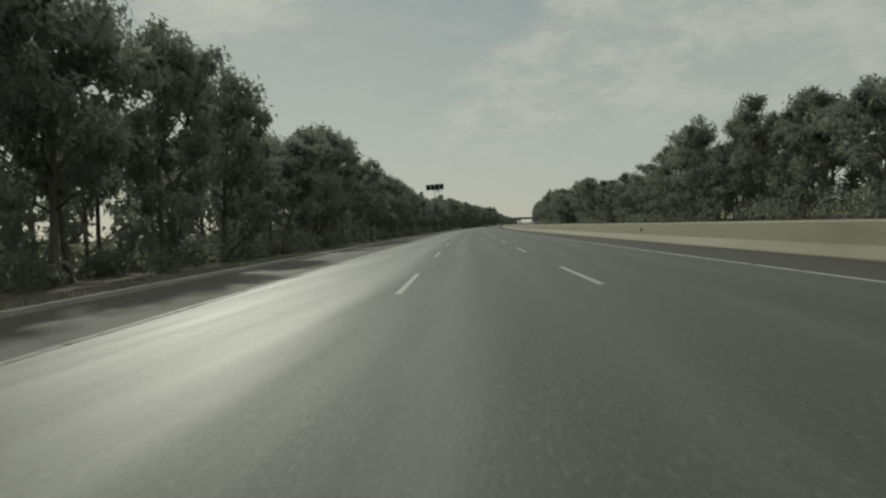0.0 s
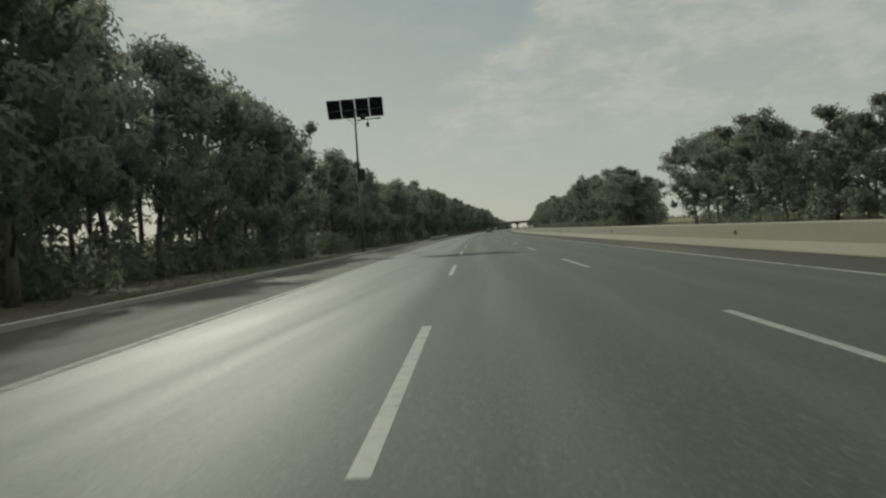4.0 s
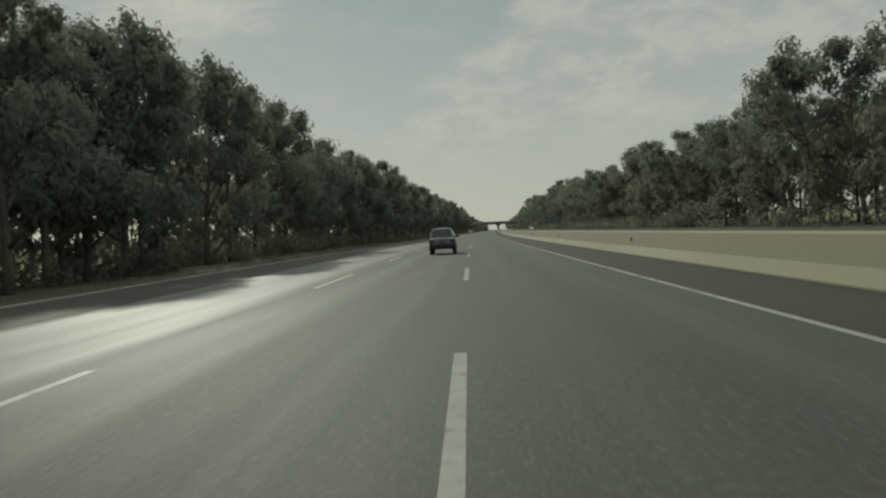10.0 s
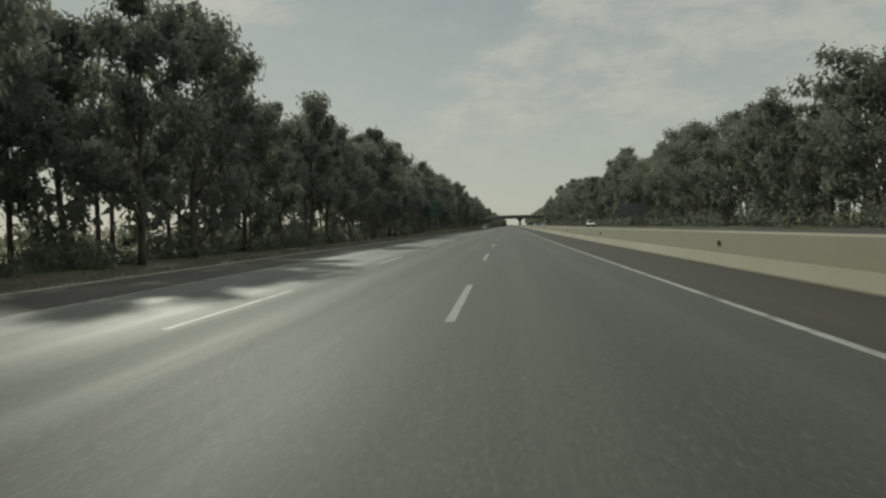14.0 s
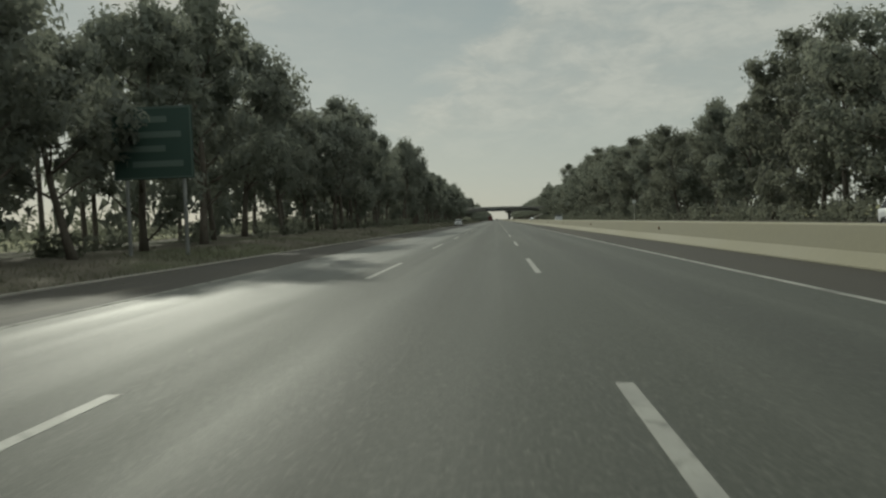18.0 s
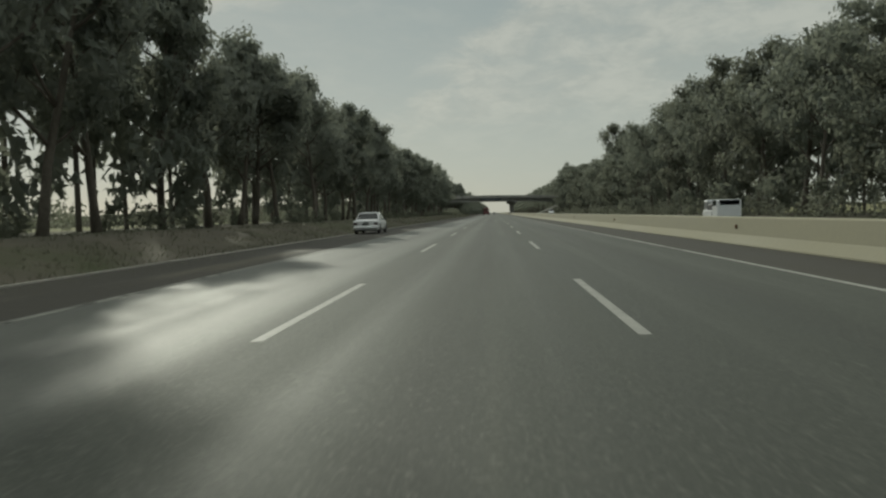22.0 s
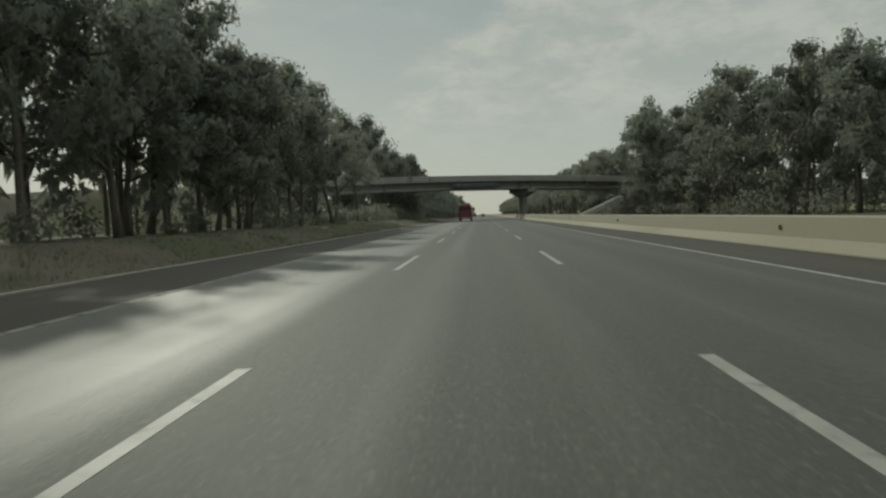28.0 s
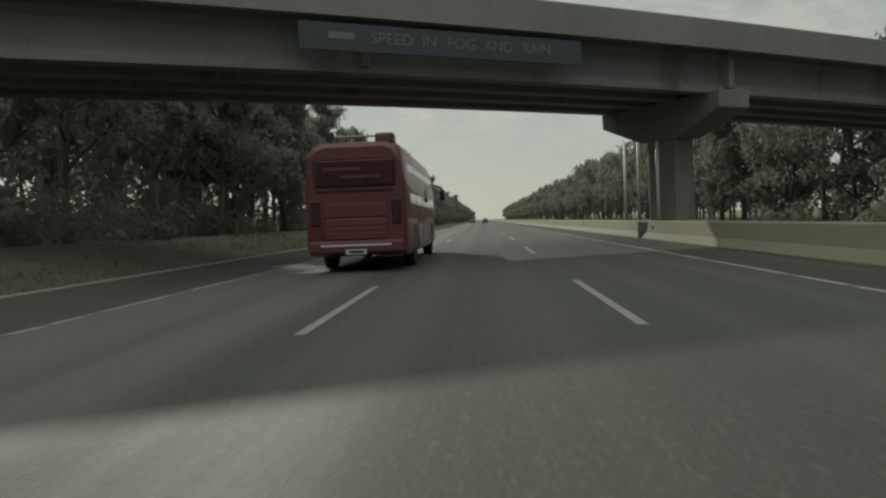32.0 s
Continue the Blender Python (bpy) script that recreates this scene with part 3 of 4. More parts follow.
def plant_rows():
    rng = random.Random(5)
    y = -12.0
    while y < 1112:
        if not 976 < y < 1052:
            X = -17.4 - 1.0 * smooth(560, 640, y) + rng.uniform(-1.5, 1.5)
            plant(west_models, X, y, min(top_at(WEST_TOPS, 7, y) * rng.uniform(0.93, 1.08) * (1.06 - 0.06 * smooth(440, 520, y)), 16.2 + 1.1 * smooth(560, 640, y) * (1 - smooth(735, 762, y))) * (1 + 0.02 * smooth(560, 640, y) - 0.09 * smooth(735, 762, y)), rng, 13.0, y < 470)
        y += rng.choice((rng.uniform(3.6, 5.4), rng.uniform(6.0, 9.4), rng.uniform(6.0, 8.0)))
    y = 26.0
    while y < 1140:
        gap = 252 < y < 309
        if not gap and not 1060 < y < 1084:
            X = 34.5 + rng.uniform(-1.6, 1.6)
            plant(east_models, X, y, top_at(EAST_TOPS, 8, y) * rng.uniform(0.98, 1.12), rng, 16.0)
        y += rng.uniform(6.4, 9.4)
    for X, y, H in ((-17.0, 279.5, 12.9), (-18.2, 282.5, 12.2), (-18.2, 579.0, 17.0), (-19.4, 573.5, 16.6), (-18.8, 950.0, 17.8), (-20.2, 944.5, 16.5), (-18.2, 982, 15.5), (-19.6, 989.5, 17.0), (-27.0, 1080, 26.0), (-31.5, 1081.5, 27.0), (-36.5, 1080, 19.0), (-22.8, 1084, 18.5), (-19.0, 1089, 15.5), (-40, 1068, 15.0), (-46, 1064, 15.7), (-53, 1062, 15.2), (-60, 1058, 15.5), (-17.6, 1096, 15.0)):
        plant(west_models, X, y, H, rng, 13.0)
    # the last trees before the bridge have thin hanging crowns
    for X, y, H in ((-18.8, 996, 16.8), (-20.4, 1006.5, 13.0), (-18.2, 1013.0, 14.0)):
        plant([thin_model], X, y, H, rng, 13.0)
    for X, y, H in ((33.8, 256.0, 14.4), (35.5, 250.0, 14.8), (34.0, 310.5, 12.6), (35.6, 314.5, 13.4), (31.5, 1046, 9.5), (33.0, 1052, 11.0), (38.0, 1064, 15.0), (42.0, 1074, 17.0), (46, 1066, 14.0), (36.0, 1090, 17.0), (33.5, 1097, 16.0), (35.2, 1105, 17.5), (33.8, 1113, 16.5), (35.0, 1121, 17.0)):
        plant(east_models, X, y, H, rng, 16.0)
    # close-set trees in the second row
    for X, y, H in ((-17.8, 361.5, 15.6), (-19.2, 357.0, 12.8), (-21.0, 471.0, 13.6), (-20.4, 479.5, 14.2), (-22.0, 488.0, 14.4)):
        plant(west_models, X, y, H, rng, 13.0)
    for m in west_models:
        m.matrix_basis = Matrix.LocRotScale(at(-17.2, -18 - 7 * west_models.index(m), -0.3), None, (1, 1, 1))
    thin_model.matrix_basis = Matrix.LocRotScale(at(-17.8, -60, -0.3), None, (1, 1, 1))
    for m in east_models:
        m.matrix_basis = Matrix.LocRotScale(at(34.0, 18 - 8 * east_models.index(m), -0.2), None, (0.9, 0.9, 0.8))


plant_rows()


def belt_model(seed, count, H, spread, bare, leaves, size, mat, width):
    """A stretch of wood 28 m long: leaf points and trunks in one mesh."""
    rng = random.Random(seed)
    bm = bmesh.new()
    clouds = []
    for k in range(count):
        tb, pts = grow(seed * 31 + k, H * rng.uniform(0.85, 1.0), spread, bare, leaves, size, limbs=6, dense=False)
        tb.free()
        off = np.array([rng.uniform(-width, width), 28.0 * (k + rng.uniform(0.2, 0.8)) / count, 0.0])
        clouds.append(pts + off)
        o = Vector(off)
        tube(bm, [o + Vector((0, 0, -0.3)), o + Vector((rng.uniform(-0.2, 0.2), 0, H * 0.4)), o + Vector((0, rng.uniform(-0.3, 0.3), H * 0.75))], [0.18, 0.14, 0.05], 5)
    return facets("wood_leaves", np.concatenate(clouds), mat), mesh_of(bm, "wood_trunks", BARK)


def build_belts():
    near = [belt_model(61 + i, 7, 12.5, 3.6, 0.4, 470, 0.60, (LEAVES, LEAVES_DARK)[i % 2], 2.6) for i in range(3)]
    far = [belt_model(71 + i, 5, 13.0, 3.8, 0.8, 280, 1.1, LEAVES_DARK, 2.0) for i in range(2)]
    rng = random.Random(8)

    def put(pair, X, y, s, label):
        ob = new("woodland", pair[0])
        ob.matrix_basis = Matrix.LocRotScale(at(X, y, ground_height(X, y)), Euler((0, 0, radians(heading(y + 14)))), (1.0, 1.0, s))
        tagged(ob, label, "woodland", kind="stuff")
        tr = new("trunks", pair[1])
        tr.parent = ob

    for i in range(-3, 36):
        y = 28.0 * i
        put(near[i % 3], -24.0 + rng.uniform(-1, 1), y, (0.94 if y < 540 else 0.86) * top_at(WEST_TOPS, 7, y + 14) / 12.5, "second row of eucalyptus behind the roadside trees")
    for i in range(-2, 38):
        y = 28.0 * i + (10 if i == 11 else 0)
        if not 250 < y + 14 < 310:
            put(near[(i + 1) % 3], 40.0 + rng.uniform(-1, 1), y, 0.92 * top_at(EAST_TOPS, 8, y + 14) / 12.5, "second row of trees beyond the opposite carriageway")
    for X, y, h in ((-22.0, 1066, 0.9), (-32.0, 1066, 0.9), (-43.0, 1058, 0.95), (-56.0, 1052, 1.0), (-20.5, 1088, 1.1), (-33, 1090, 1.0), (41.0, 1082, 1.3)):
        put(near[int(y) % 3], X, y, h, "trees behind the bridge")
    for i in range(40, 78):
        y = 28.0 * i
        pick = near if i < 52 else far
        put(pick[i % len(pick)], -16.5 + rng.uniform(-1, 1), y, 1.12 * rng.uniform(0.92, 1.08), "distant roadside wood")
        put(pick[(i + 1) % len(pick)], 35.0 + rng.uniform(-1, 1), y, 1.48 * rng.uniform(0.92, 1.08), "distant roadside wood beyond the opposite carriageway")
        if i < 52:
            put(near[(i + 2) % 3], 41.0 + rng.uniform(-1, 1), y + 9, 1.5 * rng.uniform(0.92, 1.08), "distant roadside wood beyond the opposite carriageway")
            put(near[i % 3], -23.0 + rng.uniform(-1, 1), y + 9, 1.1 * rng.uniform(0.92, 1.08), "distant roadside wood")


build_belts()

# ---- overpass ----


BANNERTEXT = plain("faded_lettering", (0.17, 0.18, 0.19), 0.6)


def lettered(word, width, tall):
    """A word of raised letters in the plane of x and y."""
    font = bpy.data.curves.new("lettering", "FONT")
    font.body, font.size, font.extrude = word, 1.0, 0.01
    holder = bpy.data.objects.new("lettering", font)
    me = bpy.data.meshes.new_from_object(holder)
    bpy.data.objects.remove(holder)
    bm = bmesh.new()
    bm.from_mesh(me)
    x0, x1 = min(v.co.x for v in bm.verts), max(v.co.x for v in bm.verts)
    y1 = max(v.co.y for v in bm.verts)
    for v in bm.verts:
        v.co.x, v.co.y = (v.co.x - x0) * width / (x1 - x0), v.co.y * tall / y1
    return bm


def build_overpass():
    y = 1062.0
    top = thing("overpass", at(8.9, y, 0), "grey concrete road bridge on a hammerhead pier above the motorway", "bridge", turn=28.0)
    # local x runs along the bridge, local y across it
    u0, u1 = -66.0, 62.0
    def crest(u):
        return -0.00048 * (u + 15.0) ** 2

    def beam(prof, a, b):
        """A profile of (v, z) points drawn along the bridge, following its crest."""
        n = max(2, round((b - a) / 6.0))
        bm = bmesh.new()
        skin(bm, [[(u, p[0], p[1] + crest(u)) for p in prof] for u in (a + (b - a) * i / n for i in range(n + 1))])
        bmesh.ops.recalc_face_normals(bm, faces=bm.faces)
        return bm

    part("deck_slab", beam([(-4.35, 7.87), (4.35, 7.87), (4.35, 8.17), (-4.35, 8.17)], u0, u1), CONCRETE, top)
    for v in (-4.22, 4.22):
        s = 1 if v > 0 else -1
        prof = [(v + s * 0.22, 7.72), (v + s * 0.22, 8.82), (v + s * 0.16, 8.88), (v - s * 0.04, 8.88), (v - s * 0.10, 8.82), (v - s * 0.16, 8.18), (v - s * 0.10, 7.72)]
        part("parapet", beam(prof, u0, u1), CONCRETE, top, "weathered concrete parapet")
    for v in (-3.1, -1.05, 1.05, 3.1):
        for a, b in ((u0, -48.0), (-47.8, -0.12), (0.12, 27.8), (28.0, u1)):
            prof = [(v - 0.36, 6.15), (v + 0.36, 6.15), (v + 0.36, 6.42), (v + 0.14, 6.62), (v + 0.14, 7.45), (v + 0.42, 7.66), (v + 0.42, 7.87), (v - 0.42, 7.87), (v - 0.42, 7.66), (v - 0.14, 7.45), (v - 0.14, 6.62), (v - 0.36, 6.42)]
            part("girder", beam(prof, a, b), CONCRETE, top)
    for u in (-47.9, -32.0, -16.0, 0.0, 14.0, 27.9):
        part("diaphragm", boxed((u, 0, 7.05 + crest(u)), (0.30, 7.6, 1.45), 0.02), CONCRETE, top)
    # pier
    pier = part("pier_column", boxed((0, 0, 2.2), (1.1, 1.9, 4.8), 0.12), CONCRETE, top)
    bm = bmesh.new()
    skin(bm, [[(-x, -a, z), (x, -a, z), (x, a, z), (-x, a, z)] for x, a, z in ((0.70, 1.25, 4.45), (0.85, 3.9, 5.40), (0.85, 3.95, 6.13))])
    bmesh.ops.recalc_face_normals(bm, faces=bm.faces)
    bmesh.ops.bevel(bm, geom=bm.edges[:], offset=0.04, segments=1, affect="EDGES")
    part("pier_cap", bm, CONCRETE, top, "hammerhead pier cap")
    part("plinth", boxed((0, 0, 0.35), (1.7, 2.9, 0.9), 0.06), CONCRETE, top)
    # banner: its first word is too blurred to read
    sign = part("banner", boxed((-13.2, -4.50, 7.02), (10.4, 0.08, 0.86), 0.01), BLUE, top, "dark blue banner with a row of white letters")
    part("lettering", boxed((-17.04, -4.545, 7.06), (0.85, 0.02, 0.22)), BANNERTEXT, sign)
    for word, x, w in (("SPEED", -16.05, 1.40), ("IN", -14.25, 0.45), ("FOG", -13.35, 1.0), ("AND", -12.0, 1.1), ("RAIN", -10.45, 1.1)):
        part("lettering", lettered(word, w, 0.36), BANNERTEXT, sign).matrix_basis = pose(x, -4.545, 6.88, 90, 0, 0)
    # abutments
    for u, s in ((-48.2, -1), (29.2, 1)):
        part("abutment", boxed((u, 0, 3.0), (1.6, 8.8, 6.3), 0.05), CONCRETE, top)


def build_embankments():
    """Earth banks that carry the side road up to the bridge, with sloped ends towards the motorway."""
    rng = random.Random(3)
    d = Vector((math.cos(radians(28)), math.sin(radians(28)), 0))
    n = Vector((-d.y, d.x, 0))
    o = at(8.9, 1062.0, 0)
    for s, u in ((-1, 45.0), (1, 25.0)):
        bm = bmesh.new()
        rings = []
        for k, (a, h, w) in enumerate(((0.0, -0.4, 5.0), (3.0, 2.2, 5.2), (7.5, 6.6, 5.4), (14, 7.7, 5.4), (40, 7.6, 5.4), (110, 5.0, 5.4), (220, 0.2, 5.4))):
            c = o + d * s * (u + a)
            rings.append([c + n * (w + h * 1.6) + Vector((0, 0, -0.4)), c + n * w + Vector((0, 0, h)), c + Vector((0, 0, h + 0.05)), c - n * w + Vector((0, 0, h)), c - n * (w + h * 1.6) + Vector((0, 0, -0.4))])
        skin(bm, rings, closed=False, caps=False)
        bmesh.ops.subdivide_edges(bm, edges=bm.edges[:], cuts=3, use_grid_fill=True)
        for v in bm.verts:
            v.co += Vector((0, 0, 0.25 * noise.noise(v.co * 0.35)))
        bmesh.ops.recalc_face_normals(bm, faces=bm.faces)
        if sum(f.normal.z for f in bm.faces) < 0:
            bmesh.ops.reverse_faces(bm, faces=bm.faces)
        tagged(part("embankment", bm, EARTH, smooth=True), "earth bank carrying the side road up to the bridge", "embankment", kind="structure")
    # concrete chute down the bank
    chute = thing("drain_chute", (28.6, 1061.0, 0), "concrete drainage chute on the bridge embankment, coloured as if sunlit", "drain chute")
    bm = bmesh.new()
    a, b = Vector((-8.6, -3.0, -0.15)), Vector((0.4, 0.4, 3.55))
    w, up = (b - a).cross(Vector((0, 0, 1))).normalized() * 0.85, Vector((0, 0, 0.26))
    prof = [-w - up * 2, w - up * 2, w + up, w * 0.72 + up, w * 0.62, -w * 0.62, -w * 0.72 + up, -w + up]
    skin(bm, [[p + q for q in prof] for p in (a, a.lerp(b, 0.5), b)])
    bmesh.ops.recalc_face_normals(bm, faces=bm.faces)
    part("channel", bm, CHUTE, chute)
    part("headwall", boxed((0.7, 0.5, 3.3), (0.5, 2.2, 1.1), 0.03), CHUTE, chute)


build_overpass()
build_embankments()

# ---- roadside fittings ----


def build_solar_mast():
    p = at(-9.70, 188.10, -0.2)
    mast = thing("solar_mast", p, "steel mast with four solar panels and a camera arm", "solar mast", turn=heading(188))
    part("pole", rodded(((0, 0, 0), (0, 0, 5.6), 0.11, 0.09), ((0, 0, 5.55), (0, 0, 11.2), 0.085, 0.065), sides=12), MASTGREY, mast, smooth=True)
    part("base_plate", boxed((0, 0, 0.03), (0.5, 0.5, 0.06), 0.01), STEEL, mast)
    part("cabinet", boxed((0.30, -0.05, 6.15), (0.42, 0.34, 0.9), 0.02), DARK, mast, "dark equipment box")
    tilt = Euler((radians(-50), 0, radians(4))).to_matrix()
    for i, x in enumerate((-1.62, -0.54, 0.56, 1.64)):
        c = Vector((x + 0.05, 0.0, 11.25 + 0.02 * i))
        panel = part("solar_panel", boxed(c, (1.0, 1.64, 0.045), 0.0, tilt), PV, mast, "dark solar panel in a metal frame")
        bm = bmesh.new()
        for q, s in (((0, 0.82, 0), (1.03, 0.03, 0.06)), ((0, -0.82, 0), (1.03, 0.03, 0.06)), ((0.5, 0, 0), (0.03, 1.64, 0.06)), ((-0.5, 0, 0), (0.03, 1.64, 0.06))):
            block(bm, c + tilt @ Vector(q), s, 0.0, tilt)
        part("panel_frame", bm, FRAME, panel)
    part("cross_beam", rodded(((-2.0, 0.05, 11.12), (2.0, 0.05, 11.18), 0.04)), MASTGREY, mast)
    part("brace", rodded(((-1.1, 0, 11.05), (0, 0, 9.95), 0.018)), MASTGREY, mast)
    part("brace", rodded(((1.1, 0, 11.05), (0, 0, 9.95), 0.018)), MASTGREY, mast)
    part("arm", rodded(((0, 0, 10.35), (1.75, 0, 10.42), 0.04)), MASTGREY, mast)
    part("lamp_head", boxed((1.8, 0, 10.40), (0.32, 0.14, 0.10), 0.02), DARK, mast)
    bm = rodded(((0.95, 0, 10.4), (0.95, 0, 10.1), 0.025))
    bmesh.ops.create_uvsphere(bm, u_segments=12, v_segments=8, radius=0.13, matrix=Matrix.Translation((0.95, 0, 9.98)) @ Matrix.Diagonal((1, 1, 1.5, 1)))
    part("dome_camera", bm, DARK, mast, "hanging dome camera", smooth=True)
    bm = bmesh.new()
    bmesh.ops.create_uvsphere(bm, u_segments=12, v_segments=8, radius=0.24, matrix=Matrix.Translation((0.62, 0, 10.62)) @ Matrix.Diagonal((1, 0.5, 1, 1)))
    part("dish", bm, DARK, mast, smooth=True)


def build_guard_rail():
    a, b = 264.0, 320.0
    rail = thing("guard_rail", at(-9.45, a, -0.3), "weathered steel guard rail on short posts beside the shoulder", "guard rail")
    o = at(-9.45, a, -0.3)
    n = 28
    prof = [(0.0, 0.42), (0.05, 0.46), (0.05, 0.53), (0.0, 0.57), (0.0, 0.61), (0.05, 0.65), (0.05, 0.72), (0.0, 0.76), (-0.012, 0.76), (0.036, 0.715), (0.036, 0.655), (-0.014, 0.615), (-0.014, 0.565), (0.036, 0.525), (0.036, 0.465), (-0.012, 0.42)]
    for k in range(7):
        bm = bmesh.new()
        ys = [a + (b - a) * (k * 4 + j) / n for j in range(5)]
        skin(bm, [[at(-9.45 + px, yy, -0.3 + pz) - o for px, pz in prof] for yy in ys])
        bmesh.ops.recalc_face_normals(bm, faces=bm.faces)
        part("beam", bm, STEEL, rail)
    for k in range(n + 1):
        yy = a + (b - a) * k / n
        q = at(-9.58, yy, -0.3) - o
        part("post", boxed(q + Vector((0, 0, 0.30)), (0.10, 0.15, 0.90), 0.01), STEEL, rail)


SIGNDIM = plain("faded_sign_lettering", (0.10, 0.14, 0.12), 0.5)


def build_sign():
    p = at(-13.6, 608.0, 0.25)
    sign = thing("direction_sign", p, "large green direction sign on two steel posts among the trees", "road sign", turn=2)
    for x in (-1.25, 1.25):
        part("post", rodded(((x, 0.12, -0.4), (x, 0.12, 6.4), 0.085)), STEEL, sign)
    board = part("board", boxed((0, 0, 4.75), (3.5, 0.05, 3.1), 0.02), GREEN, sign, "green board with unreadable white lines")
    for x, z, w in ((-0.35, 5.75, 2.0), (0.1, 5.1, 2.3), (-0.3, 4.5, 1.7), (0.2, 3.85, 2.2)):
        part("lettering", boxed((x, -0.032, z), (w, 0.01, 0.26)), SIGNDIM, board)
    bm = bmesh.new()
    for q, s in (((0, -0.03, 6.24), (3.4, 0.012, 0.05)), ((0, -0.03, 3.26), (3.4, 0.012, 0.05)), ((-1.68, -0.03, 4.75), (0.05, 0.012, 3.0)), ((1.68, -0.03, 4.75), (0.05, 0.012, 3.0))):
        block(bm, q, s)
    part("border", bm, SIGNDIM, board)
    # the back of a sign on the other carriageway
    back = thing("road_sign", at(27.5, 606.0, -0.1), "back of a wide sign board on two pale posts", "road sign")
    for x in (-1.5, 0.67):
        part("post", rodded(((x, 0.06, -0.2), (x, 0.06, 4.6), 0.07)), STEEL, back)
        for z in (2.7, 3.5, 4.3):
            part("clamp", boxed((x, -0.03, z), (0.26, 0.03, 0.06), 0.006), STEEL, back)
    part("board", boxed((-0.2, 0.16, 3.5), (5.4, 0.05, 2.4), 0.02), SIGNBACK, back, "back of a sign board in a grey darkened for shade")
    for z in (2.7, 3.5, 4.3):
        part("rail", boxed((-0.2, 0.12, z), (5.2, 0.03, 0.07), 0.006), STEEL, back)


def build_small_fittings():
    # slim posts in the median beside the bridge pier
    for X, y, foot, h in ((7.96, 1060.5, 0.815, 3.5), (8.62, 1068.0, 0.0, 5.2), (8.62, 1072.0, 0.0, 5.4)):
        post = thing("steel_post", at(X, y, foot), "slim pale steel post coloured as if sunlit, on the median beside the bridge", "post", "posts beside the bridge pier")
        part("pole", rodded(((0, 0, 0), (0, 0, h), 0.07), sides=12), PALE, post, smooth=True)
        part("base_plate", boxed((0, 0, 0.015), (0.20, 0.20, 0.03), 0.006), STEEL, post)
        part("cap", rodded(((0, 0, h), (0, 0, h + 0.03), 0.076, 0.03), sides=12), STEEL, post)
    # reflectors on the barrier
    d = thing("barrier_reflector", at(7.70, 180.4 - 23.8 * 8, 0.50), "small amber reflector bracket on the median barrier", "reflector", "reflectors along the barrier")
    part("bracket", boxed((0, 0, 0.0), (0.06, 0.035, 0.13), 0.01), RUST, d)
    part("lens", boxed((-0.008, -0.022, 0.01), (0.055, 0.012, 0.095), 0.004), AMBER, d)
    for k in range(-7, 45):
        y = 180.4 + 23.8 * k
        copy_thing(d, pose(*at(7.78, y, 0.52), 0, 0, heading(y)))
    # a round sign on a slim post beyond the opposite carriageway
    disc = thing("round_sign", at(27.0, 725.0, -0.1), "round pale sign on a slim post before the far trees", "road sign")
    part("post", rodded(((0, 0, -0.1), (0, 0, 3.9), 0.045), sides=10), PALE, disc)
    part("plate", rodded(((0, -0.05, 3.55), (0, -0.075, 3.55), 0.36), sides=24), SIGNWHITE, disc, "pale round plate")
    part("rim", rodded(((0, -0.047, 3.55), (0, -0.052, 3.55), 0.39), sides=24), STEEL, disc)
    # kerb stones along the outer edge of the shoulder
    kerb = along("kerb", slab(-9.15, -8.97, 0.10, 0.4), -60, 262, KERB, step=4.0, label="low pale concrete kerb at the shoulder's edge", category="kerb")
    along("kerb", slab(-9.10, -8.97, 0.03, 0.4), 322, 2000, KERB, step=8.0, label="flush concrete edging of the shoulder", category="kerb")


build_solar_mast()
build_guard_rail()
build_sign()
build_small_fittings()

# ---- vehicles: local y is forward, the origin lies under the rear bumper ----


def section(st, w, sill, belt, roof, wr, n_side=1):
    """One cross-section of a car at station st, from the left sill over the roof to the right sill."""
    half = [(w * 0.90, sill), (w * 0.985, sill + 0.10), (w, sill + 0.5 * (belt - sill)), (w * 0.985, belt - 0.05), (w * 0.95, belt)]
    if roof > belt + 0.02:
        half += [(wr + 0.02, roof - 0.10), (wr * 0.93, roof - 0.03), (wr * 0.6, roof)]
    else:
        half += [(w * 0.88, belt + 0.006), (w * 0.75, belt + 0.012), (w * 0.5, belt + 0.018)]
    return [Vector((-x, st, z)) for x, z in half] + [Vector((x, st, z)) for x, z in half[::-1]]


def pane(bm, corners, thick=0.012):
    """A four-cornered pane set just outside the body."""
    c = [Vector(p) for p in corners]
    n = (c[1] - c[0]).cross(c[3] - c[0]).normalized()
    a = [bm.verts.new(p + n * 0.008) for p in c]
    b = [bm.verts.new(p + n * (0.008 - thick)) for p in c]
    bm.faces.new(a)
    bm.faces.new(b[::-1])
    for i in range(4):
        j = (i + 1) % 4
        bm.faces.new((a[j], a[i], b[i], b[j]))


